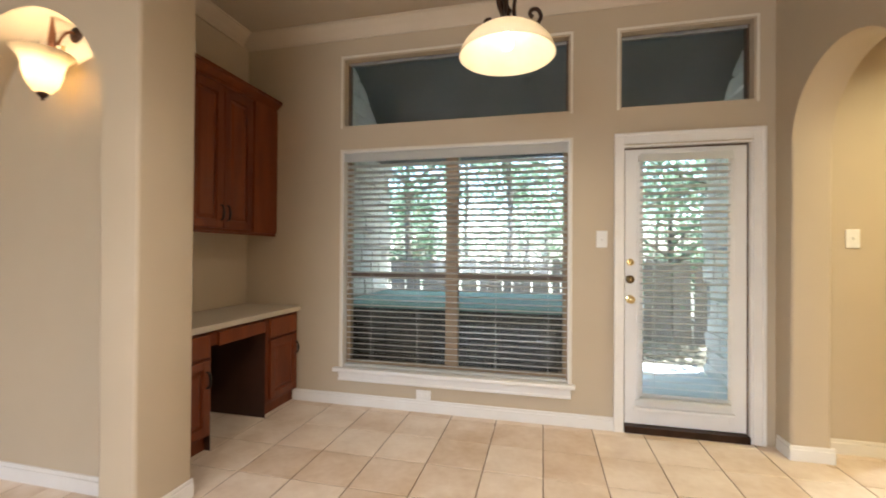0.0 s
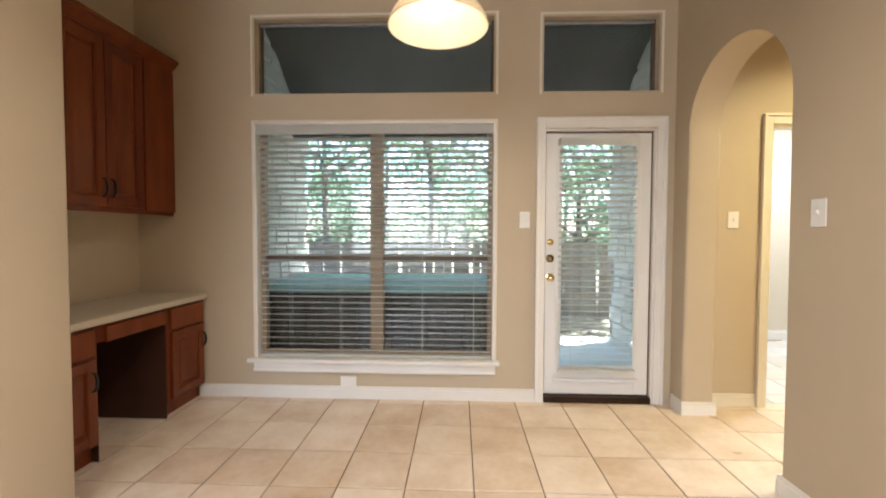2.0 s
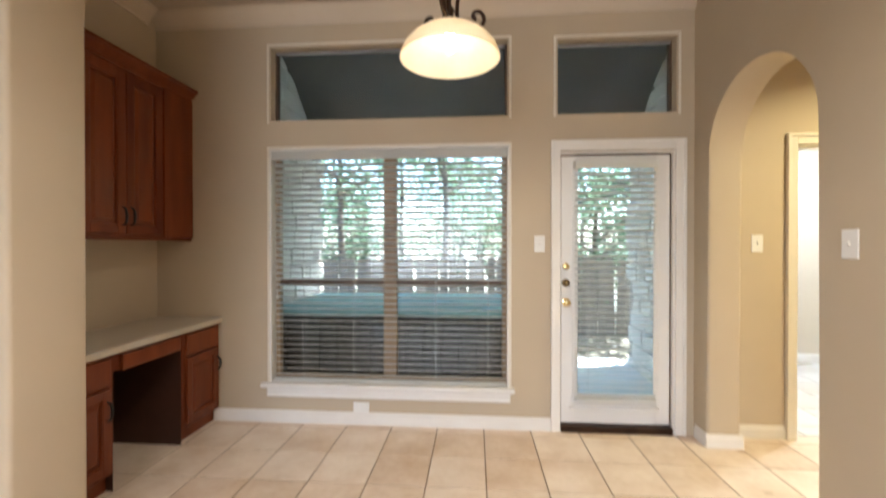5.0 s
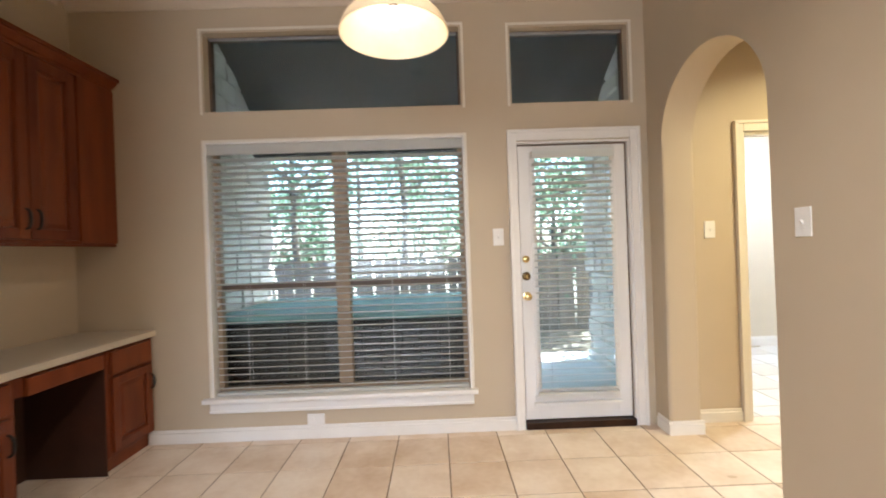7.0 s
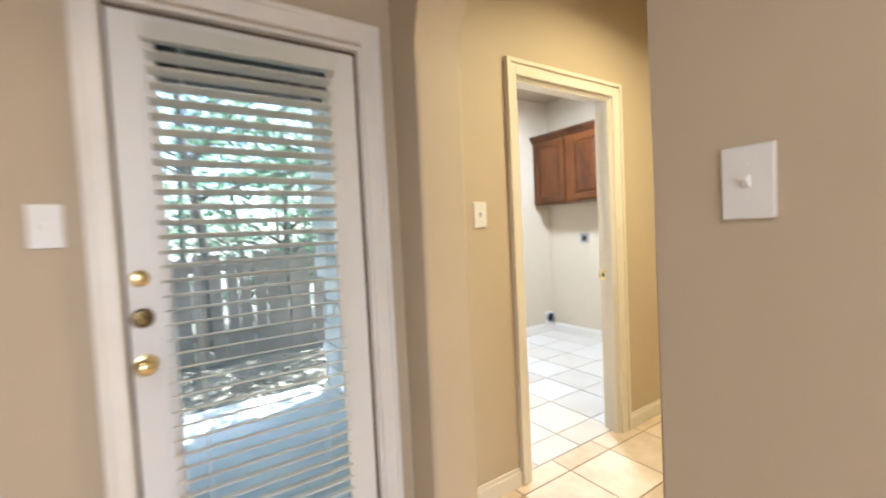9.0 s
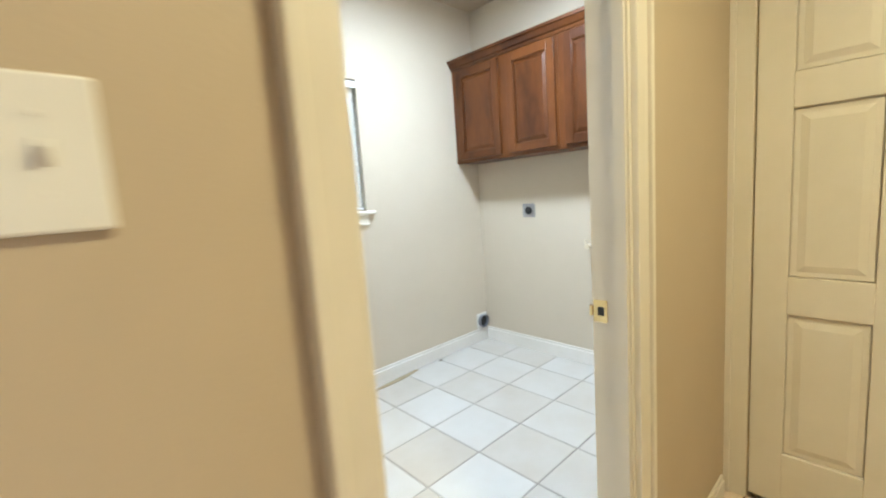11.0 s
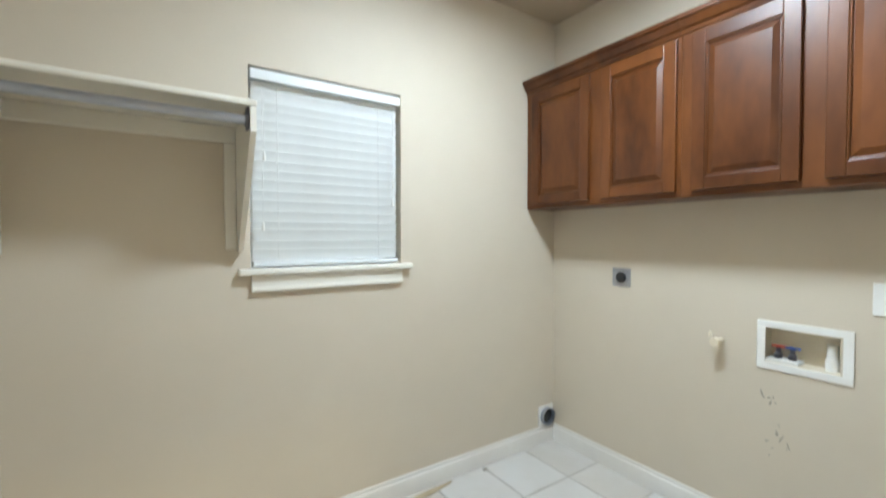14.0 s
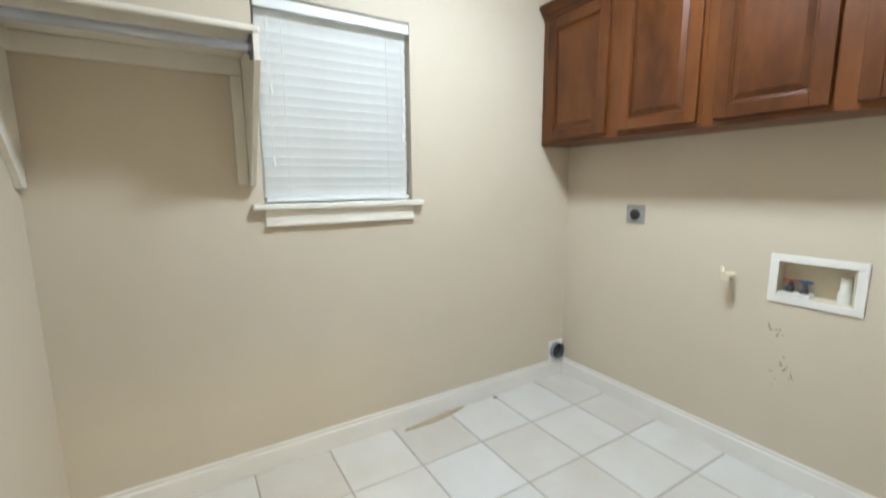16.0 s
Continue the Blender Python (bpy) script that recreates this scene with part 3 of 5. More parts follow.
def window(name, x0, x1, z0, z1, y, mullions, rails, label, material=M_VINYL, bar=0.045):
    win = tagged(base(name, ((x0 + x1) / 2, y, z0)), label, "window", kind="structure")
    bm = B()
    for a, b, c, d in ((x0, x0 + bar, z0, z1), (x1 - bar, x1, z0, z1), (x0 + bar, x1 - bar, z0, z0 + bar), (x0 + bar, x1 - bar, z1 - bar, z1)):
        box(bm, a, b, y, y + 0.06, c, d, 0.004, 1)
    part("window_frame", bm, material, win)
    cols = [x0 + bar] + [m for m in mullions] + [x1 - bar]
    for m, w in [(m, 0.10) for m in mullions]:
        part("mullion", box(B(), m - w / 2, m + w / 2, y - 0.004, y + 0.064, z0 + bar, z1 - bar, 0.004, 1), material, win)
    for r in rails:
        for a, b in zip(cols, cols[1:]):
            part("sash_rail", box(B(), a + (0.05 if a in mullions else 0), b - (0.05 if b in mullions else 0), y + 0.006, y + 0.054, r - 0.022, r + 0.022, 0.004, 1), M_RAIL if material is M_VINYL else material, win)
    lev = [z0 + bar] + list(rails) + [z1 - bar]
    for a, b in zip(cols, cols[1:]):
        for c, d in zip(lev, lev[1:]):
            p = part("pane", box(B(), a, b, y + 0.028, y + 0.033, c, d), M_GLASS, win, "clear glass pane")
            p.visible_shadow = False
    return win


window("window_1", *WIN, BACK + 0.075, [nx(-0.545)], [nz(1.06)], "wide tan framed double window behind a slatted blind")
win = window("window_2", *TR1, BACK + 0.075, [], [], "long dark framed transom window above the blind", M_RAIL, 0.024)
# pale strip on each transom paints the lit streak along its top
part("glazing_bead", box(B(), TR1[0] + 0.026, TR1[1] - 0.026, BACK + 0.058, BACK + 0.0748, TR1[3] - 0.040, TR1[3] - 0.020, 0.004, 1), M_PLATE, win, "pale grey strip for the light along the frame top")
win = window("window_3", *TR2, BACK + 0.075, [], [], "dark framed transom window above the patio door", M_RAIL, 0.024)
part("glazing_bead", box(B(), TR2[0] + 0.026, TR2[1] - 0.026, BACK + 0.058, BACK + 0.0748, TR2[3] - 0.040, TR2[3] - 0.020, 0.004, 1), M_PLATE, win, "pale grey strip for the light along the frame top")
bm = B()
box(bm, nx(-1.545), nx(0.415), BACK - 0.045, BACK + 0.076, WIN[2] - 0.028, WIN[2] + 0.004, 0.008, 3)
structure("trim_window_stool", bm, M_TRIM, "white painted window stool", category="window sill")
bm = B()
box(bm, nx(-1.50), nx(0.385), BACK - 0.018, BACK, WIN[2] - 0.098, WIN[2] - 0.0285, 0.004, 2)
box(bm, nx(-1.50), nx(0.385), BACK - 0.028, BACK - 0.0175, WIN[2] - 0.098, WIN[2] - 0.080, 0.004, 2)
structure("trim_window_apron", bm, M_TRIM, "white painted moulded window apron", category="window sill")


def lining(name, x0, x1, z0, z1, y0, y1, sides, material=M_TRIM):
    bm = B()
    t = 0.012
    if "l" in sides:
        box(bm, x0, x0 + t, y0, y1, z0, z1)
    if "r" in sides:
        box(bm, x1 - t, x1, y0, y1, z0, z1)
    if "t" in sides:
        box(bm, x0 + t, x1 - t, y0, y1, z1 - t, z1)
    if "b" in sides:
        box(bm, x0 + t, x1 - t, y0, y1, z0, z0 + t)
    return structure(name, bm, material, "painted window reveal", category="window reveal")


lining("trim_window_reveal", *WIN, BACK - 0.003, BACK + 0.074, "lrt")
for k, (x0, x1, z0, z1) in enumerate((TR1, TR2, WIN)):
    bm = B()
    w = 0.018
    for a, b, c, d in ((x0 - w, x0, z0 - (w if k < 2 else 0), z1 + w), (x1, x1 + w, z0 - (w if k < 2 else 0), z1 + w), (x0, x1, z1, z1 + w)):
        box(bm, a, b, BACK - 0.005, BACK, c, d, 0.002, 1)
    structure("trim_corner_bead_%d" % (k + 1), bm, M_CASE, "painted corner bead round a window opening", category="corner bead")
for k, tr in enumerate((TR1, TR2)):
    lining("trim_transom_reveal_%d" % (k + 1), *tr, BACK + 0.001, BACK + 0.074, "lrt", M_WALL)
blind("wide white slatted blind, slats open, in the nook window", WIN[0] + 0.014, WIN[1] - 0.014, BACK + 0.036, WIN[2] + 0.006, WIN[3] - 0.014, 0.0458, 0.051, radians(15), M_SLAT, (nx(-1.22), nx(-0.82), nx(-0.18), nx(0.22)), 0.06)
root = base("blind_cord", (nx(-1.42), BACK - 0.004, 1.0), "white blind pull cord with small tassels", "cord")
part("cord", tube(B(), [(nx(-1.42), BACK - 0.008, 0.99), (nx(-1.42), BACK - 0.008, 2.03)], 0.0012, 5), M_CORD, root)
part("tassel", lathe(B(), [(0.002, 0.05), (0.004, 0.04), (0.007, 0.008), (0.006, 0.0), (0, 0)], (nx(-1.42), BACK - 0.008, 0.94), 10), M_PLASTIC, root, "", True)

# ---- switches and outlets ----


def wall_plate(label, kind, place, normal, w=0.075, h=0.12, toggle=True):
    """Builds a plate facing -y and turns it to the wall's normal."""
    root = new(kind)
    tagged(root, label, "outlet" if "outlet" in kind else "switch")
    root.matrix_basis = pose(*place, 0, 0, {"-y": 0, "-x": -90, "+x": 90}[normal])

    def add(name, bm, material, lab="", parent=root, smooth=False):
        ob = new(name, mesh_of(name, bm, material, smooth))
        ob.parent = parent
        return tagged(ob, lab)
    plate = add("plate", box(B(), -w / 2, w / 2, -0.007, 0, -h / 2, h / 2, 0.003, 2), M_PLASTIC)
    if toggle:
        add("toggle", frustum(B(), [(-0.005, -0.006, -0.011), (0.005, -0.006, -0.011), (0.005, -0.006, 0.011), (-0.005, -0.006, 0.011)], [(-0.003, -0.018, 0.004), (0.003, -0.018, 0.004), (0.003, -0.017, 0.010), (-0.003, -0.017, 0.010)]), M_PLASTIC)
        for z in (-0.03, 0.03):
            add("screw", lathe(B(), [(0.0032, 0), (0.0032, 0.0016), (0, 0.002)], (0, -0.0065, z), 10, (0, -1, 0)), M_PLASTIC)
    else:
        for z in (-0.022, 0.022):
            add("socket", box(B(), -0.014, 0.014, -0.0095, -0.006, z - 0.012, z + 0.012, 0.003, 2), M_PLASTIC)
    return root


wall_plate("white toggle light switch beside the patio door", "light_switch", (nx(0.600), BACK, nz(1.362)), "-y")
wall_plate("white toggle light switch on the hall wall", "light_switch", (2.082, HALL_Y, 1.362), "-y")
wall_plate("white toggle light switch beside the arch", "light_switch", (RIGHT, 2.131, 1.351), "-x", 0.078, 0.122)
wall_plate("white switch plate beside the washer box", "light_switch", (LC_X, 3.815, 1.14), "-x", 0.075, 0.12)
ob = wall_plate("white horizontal power outlet above the baseboard", "power_outlet", (nx(-0.755), BACK, 0.133), "-y", 0.075, 0.12, False)
ob.matrix_basis = ob.matrix_basis @ pose(0, 0, 0, 0, 90, 0)

# ---- cabinets ----


def cab_box(bm, x, s, u0, u1, v0, v1, w0, w1, bevel=0.0, seg=1):
    """A box against the plane x: u along y, v up, w outwards along s."""
    return box(bm, *sorted((x + s * w0, x + s * w1)), u0, u1, v0, v1, bevel, seg)


def panel_door(root, x, s, u0, u1, v0, v1, material, stile=0.055, name="door"):
    bm = B()
    for a, b, c, d in ((u0, u0 + stile, v0, v1), (u1 - stile, u1, v0, v1), (u0 + stile, u1 - stile, v0, v0 + stile), (u0 + stile, u1 - stile, v1 - stile, v1)):
        cab_box(bm, x, s, a, b, c, d, 0.001, 0.020, 0.003, 2)
    d = part(name, bm, material, root)
    a0, a1, b0, b1 = u0 + stile, u1 - stile, v0 + stile, v1 - stile
    bm = B()

    def ring(w, i):
        return [(x + s * w, a0 + i, b0 + i), (x + s * w, a1 - i, b0 + i), (x + s * w, a1 - i, b1 - i), (x + s * w, a0 + i, b1 - i)]
    frustum(bm, ring(0.004, 0), ring(0.009, 0.001))
    frustum(bm, ring(0.009, 0.012), ring(0.018, 0.034))
    part("panel", bm, material, d)
    bm = B()
    for p in ((a0, a0 + 0.007, b0, b1), (a1 - 0.007, a1, b0, b1), (a0 + 0.007, a1 - 0.007, b0, b0 + 0.007), (a0 + 0.007, a1 - 0.007, b1 - 0.007, b1)):
        cab_box(bm, x, s, *p, 0.0095, 0.0175, 0.003, 2)
    part("bead", bm, material, d)
    return d


def pull(parent, x, s, y, z, h=0.10):
    pts = [(x + s * w, y, z + h * f) for w, f in ((0.0, -0.5), (0.016, -0.46), (0.026, -0.3), (0.030, 0.0), (0.026, 0.3), (0.016, 0.46), (0.0, 0.5))]
    return part("handle", tube(B(), pts, [0.005, 0.006, 0.0075, 0.009, 0.0075, 0.006, 0.005], 8), M_BLACK, parent, "dark metal bow handle", True)


def crown_run(root, x, s, y0, y1, z, material, h=0.075, out=0.055):
    prof = [(0, z), (0.006, z), (0.010, z + 0.018), (0.020, z + 0.024), (out * 0.75, z + h * 0.62), (out * 0.8, z + h * 0.70), (out, z + h * 0.74), (out, z + h), (0, z + h)]
    bm = B()
    prism(bm, [(x + s * a, b) for a, b in prof], "y", y0, y1)
    return part("crown", bm, material, root)


# desk: two base units, a shallow drawer between them, one worktop


def desk_unit(u0, u1, hinge):
    root = base("base_cabinet", ((LEFT + DF) / 2, (u0 + u1) / 2, 0), "cherry-stained desk base cabinet with drawer and door", "cabinet", "desk base cabinets")
    bm = B()
    cab_box(bm, DF, 1, u0, u1, 0.10, 0.757, -(DF - LEFT) + 0.003, 0.0, 0.002)
    part("carcass", bm, M_CHERRY, root)
    part("toe_kick", cab_box(B(), DF, 1, u0, u1, 0.0, 0.0995, -(DF - LEFT) + 0.003, -0.045), M_CHERRY, root)
    bm = B()
    cab_box(bm, DF, 1, u0 + 0.03, u1 - 0.03, 0.597, 0.737, 0.001, 0.019, 0.004, 2)
    part("drawer_front", bm, M_CHERRY, root)
    d = panel_door(root, DF, 1, u0 + 0.03, u1 - 0.03, 0.125, 0.577, M_CHERRY, 0.05)
    pull(d, DF + 0.02, 1, (u0 + 0.055) if hinge == "far" else (u1 - 0.055), 0.46)
    return root


desk_unit(ny(3.035), BACK - 0.003, "near")
desk_unit(1.995, ny(2.478), "near")
KN0, KN1 = ny(2.478) + 0.0005, ny(3.035) - 0.0005
root = base("knee_space_unit", (-2.1, 2.75, 0.0), "cherry-stained knee space with a shallow pencil drawer", "desk unit")
part("drawer_box", cab_box(B(), DF, 1, KN0, KN1, 0.655, 0.757, -0.48, -0.004), M_CHERRY, root)
part("drawer_front", cab_box(B(), DF, 1, ny(2.53), ny(3.00), 0.650, 0.738, -0.0035, 0.018, 0.004, 2), M_CHERRY, root)
# added side sheets and back in near-black: knee-space shadow put into colour
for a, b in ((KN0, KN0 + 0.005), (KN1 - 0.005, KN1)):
    part("side_lining", cab_box(B(), DF, 1, a, b, 0.0, 0.6535, -(DF - LEFT) + 0.016, -0.006), M_DARK, root, "thin side sheet coloured dark for the knee-space shadow")
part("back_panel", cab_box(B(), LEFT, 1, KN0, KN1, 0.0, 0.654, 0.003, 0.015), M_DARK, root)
top = tagged(part("desk_worktop", box(B(), LEFT + 0.002, DF + 0.035, 1.993, BACK - 0.002, 0.7575, 0.798, 0.006, 3), M_TOP), "beige laminate worktop on the built-in desk", "worktop")

root = base("wall_cabinet", (-2.27, 2.72, 1.40), "dark cherry-stained wall cabinet with panelled doors above the desk", "cabinet")
part("carcass", box(B(), LEFT + 0.002, UF, 1.993, BACK - 0.003, 1.397, 2.465, 0.002, 1), M_CHERRY, root)
part("light_rail", box(B(), UF - 0.02, UF + 0.006, 1.993, BACK - 0.004, 1.382, 1.3965, 0.003, 1), M_CHERRY, root)
for k, (a, b) in enumerate(((ny(2.815), ny(3.125)), (ny(2.495), ny(2.808)), (2.000, ny(2.485)))):
    d = panel_door(root, UF, 1, a, b, 1.42, 2.432, M_CHERRY, 0.058)
    if k < 2:
        pull(d, UF + 0.02, 1, a + 0.028 if k == 0 else b - 0.028, 1.53, 0.11)
part("filler", box(B(), UF + 0.001, UF + 0.018, ny(3.145), BACK - 0.006, 1.405, 2.45, 0.003, 2), M_CHERRY, root)
crown_run(root, UF, 1, 1.993, BACK - 0.003, 2.452, M_CHERRY, 0.085, 0.06)

# laundry wall cabinets: two units under one crown
CF = 4.558


def laundry_unit(u0, u1, doors):
    root = base("wall_cabinet", ((CF + LC_X) / 2, (u0 + u1) / 2, 1.535), "glossy brown maple wall cabinet with two raised-panel doors", "cabinet", "laundry wall cabinets")
    part("carcass", box(B(), CF, LC_X - 0.002, u0, u1, 1.545, 2.31, 0.002, 1), M_MAPLE, root)
    for a, b in doors:
        panel_door(root, CF, -1, a, b, 1.572, 2.245, M_MAPLE, 0.055)
    crown_run(root, CF, -1, u0, u1, 2.262, M_MAPLE, 0.078, 0.045)
    return root


laundry_unit(4.425, LW_Y - 0.003, ((4.905, 5.325), (4.442, 4.828)))
laundry_unit(3.466, 4.4245, ((4.000, 4.375), (3.55, 3.930)))

# ---- pendant lamp ----
px, py, pz = PEND
root = base("pendant_lamp", (px, py, CEIL), "amber glass bowl pendant on scrolled bronze arms, lit", "pendant lamp")
prof = [(r, h * 0.86) for r, h in [(0.228, 0.0), (0.222, 0.022), (0.205, 0.062), (0.175, 0.102), (0.13, 0.138), (0.08, 0.160), (0.035, 0.170), (0.035, 0.164), (0.078, 0.153), (0.126, 0.131), (0.169, 0.097), (0.199, 0.058), (0.216, 0.021), (0.222, 0.0)]]
shade = part("shade", lathe(B(), prof, PEND, 48, close=True), M_SHADE, root, "amber alabaster glass bowl", True)
part("bulb", lathe(B(), [(0.0, -0.055), (0.018, -0.05), (0.029, -0.032), (0.031, -0.012), (0.024, 0.012), (0.014, 0.03), (0.013, 0.05), (0, 0.05)], (px, py, pz + 0.085), 20), M_BULB, root, "glowing bulb", True).visible_shadow = False
part("socket", lathe(B(), [(0.0, 0.0), (0.018, 0.0), (0.02, 0.03), (0.036, 0.036), (0.036, 0.05), (0.016, 0.056), (0.016, 0.09), (0.024, 0.10), (0.012, 0.12), (0.007, 0.13), (0.007, 0.2), (0, 0.2)], (px, py, pz + 0.115), 20), M_BRONZE, root, "", True)
part("stem", tube(B(), [(px, py, pz + 0.30), (px, py, CEIL - 0.02)], 0.007, 10), M_BRONZE, root)
part("canopy", lathe(B(), [(0.0, -0.03), (0.02, -0.03), (0.05, -0.018), (0.062, -0.004), (0.062, 0.0), (0, 0)], (px, py, CEIL), 24), M_BRONZE, root, "", True)
for k in range(3):
    a = 2 * math.pi * k / 3 + 0.35
    pts = []
    for r, z in ((0.012, 0.36), (0.030, 0.35), (0.040, 0.31), (0.034, 0.26), (0.038, 0.215), (0.065, 0.185), (0.115, 0.178), (0.152, 0.195), (0.166, 0.228), (0.148, 0.256), (0.120, 0.252), (0.112, 0.230), (0.128, 0.217)):
        pts.append((px + r * math.cos(a), py + r * math.sin(a), pz + z - 0.022))
    part("scroll_arm", tube(B(), eased(pts), 0.0095, 8), M_BRONZE, root, "", True)

# ---- wall sconce in the niche ----
sx, sy, sz = SCON
root = base("wall_sconce", (sx, 1.88, sz + 0.3), "bell-shaped frosted glass wall sconce with bronze arm, lit", "wall lamp")
prof = [(0.014, 0.0), (0.045, 0.012), (0.075, 0.05), (0.090, 0.10), (0.096, 0.135), (0.110, 0.170), (0.140, 0.196), (0.145, 0.202), (0.138, 0.199), (0.105, 0.173), (0.090, 0.135), (0.084, 0.10), (0.069, 0.053), (0.042, 0.018), (0.014, 0.006)]
prof = [(r * 0.86, z) for r, z in prof]
part("shade", lathe(B(), prof, SCON, 40, close=True), M_FROST, root, "frosted amber glass bell", True)
part("finial", lathe(B(), [(0.0, -0.035), (0.008, -0.032), (0.006, -0.022), (0.02, -0.012), (0.026, 0.002), (0.016, 0.012), (0, 0.012)], SCON, 18), M_BRONZE, root, "", True)
part("bulb", lathe(B(), [(0.0, -0.05), (0.02, -0.04), (0.027, -0.015), (0.02, 0.02), (0.012, 0.04), (0, 0.04)], (sx, sy, sz + 0.11), 16), M_BULB, root, "glowing bulb", True).visible_shadow = False
part("backplate", lathe(B(), [(0, 0), (0.035, 0.0), (0.045, 0.006), (0.03, 0.016), (0, 0.02)], (sx + 0.02, 1.88, sz + 0.36), 20, (0, -1, 0)), M_BRONZE, root, "", True)
bm = B()
lathe(bm, [(0.0, 0.0), (0.014, 0.01), (0.026, 0.06), (0.024, 0.10), (0.015, 0.15), (0.008, 0.19), (0, 0.215)], (sx + 0.01, sy + 0.03, sz + 0.205), 14)
for v in bm.verts:
    v.co.y = sy + 0.03 + (v.co.y - sy - 0.03) * 0.45
part("leaf_ornament", bm, M_WARMBRONZE, root, "bronze leaf ornament, reddened for the warm lamp light", True)
pts = [(sx + 0.02, 1.865, sz + 0.36), (sx + 0.025, 1.84, sz + 0.355), (sx + 0.022, 1.81, sz + 0.32), (sx + 0.012, sy + 0.045, sz + 0.25), (sx + 0.005, sy + 0.02, sz + 0.205), (sx, sy, sz + 0.13), (sx, sy, sz + 0.01)]
part("arm", tube(B(), eased(pts), 0.007, 8), M_WARMBRONZE, root, "", True)
part("ring", lathe(B(), [(0.020, -0.006), (0.028, 0.0), (0.020, 0.006), (0.013, 0.0)], (sx + 0.075, sy + 0.02, sz + 0.222), 20, (0.2, -0.9, 0.4), True), M_BRASS, root, "", True)

# ---- ceiling register ----
root = base("ceiling_vent", (0.10, 3.16, CEIL), "white louvred air vent in the ceiling", "vent")
bm = B()
for a, b, c, d in ((-0.05, 0.25, 3.06, 3.08), (-0.05, 0.25, 3.22, 3.24), (-0.05, -0.03, 3.08, 3.22), (0.23, 0.25, 3.08, 3.22)):
    box(bm, a, b, c, d, CEIL - 0.008, CEIL, 0.002, 1)
part("frame", bm, M_PLASTIC, root)
part("backing", box(B(), -0.03, 0.23, 3.08, 3.22, CEIL - 0.0015, CEIL - 0.0005), M_RUBBER, root)
for k in range(6):
    y = 3.09 + 0.022 * k
    part("slat", frustum(B(), [(-0.03, y, CEIL - 0.002), (0.23, y, CEIL - 0.002), (0.23, y + 0.003, CEIL - 0.002), (-0.03, y + 0.003, CEIL - 0.002)], [(-0.03, y + 0.010, CEIL - 0.010), (0.23, y + 0.010, CEIL - 0.010), (0.23, y + 0.013, CEIL - 0.010), (-0.03, y + 0.013, CEIL - 0.010)]), M_PLASTIC, root)

# ---- lamps out of sight of the walk ----
# living room fittings are added to go with the fill lamps
for x, y in LIVING:
    root = base("added_recessed_light", (x, y, CEIL), "unseen white trimmed recessed ceiling light, added as fill, lit", "ceiling light", "recessed lights of the living room")
    part("trim_ring", lathe(B(), [(0.082, 0), (0.105, 0), (0.105, -0.006), (0.085, -0.012), (0.082, -0.012)], (x, y, CEIL), 24, (0, 0, 1), True), M_PLASTIC, root, "", True)
    part("diffuser", lathe(B(), [(0, -0.002), (0.0815, -0.002), (0.0815, -0.004), (0, -0.004)], (x, y, CEIL), 24), M_LED, root)
root = base("ceiling_light", (2.85, 2.40, 2.76), "white trimmed round ceiling light in the hall, lit", "ceiling light")
part("trim_ring", lathe(B(), [(0.085, 0), (0.115, 0), (0.115, -0.007), (0.09, -0.013), (0.085, -0.013)], (2.85, 2.40, 2.76), 28, (0, 0, 1), True), M_PLASTIC, root, "", True)
part("diffuser", lathe(B(), [(0, -0.002), (0.0845, -0.002), (0.0845, -0.004), (0, -0.004)], (2.85, 2.40, 2.76), 24), M_LED, root)
root = base("ceiling_light", (3.72, 4.28, LCEIL), "white square fluorescent ceiling light, lit", "ceiling light")
part("housing", box(B(), 3.52, 3.92, 4.08, 4.48, LCEIL - 0.04, LCEIL, 0.006, 2), M_PLASTIC, root)
part("diffuser", box(B(), 3.55, 3.89, 4.11, 4.45, LCEIL - 0.07, LCEIL - 0.0405, 0.012, 2), M_COOLD, root)

# ---- doors of laundry and hall ----


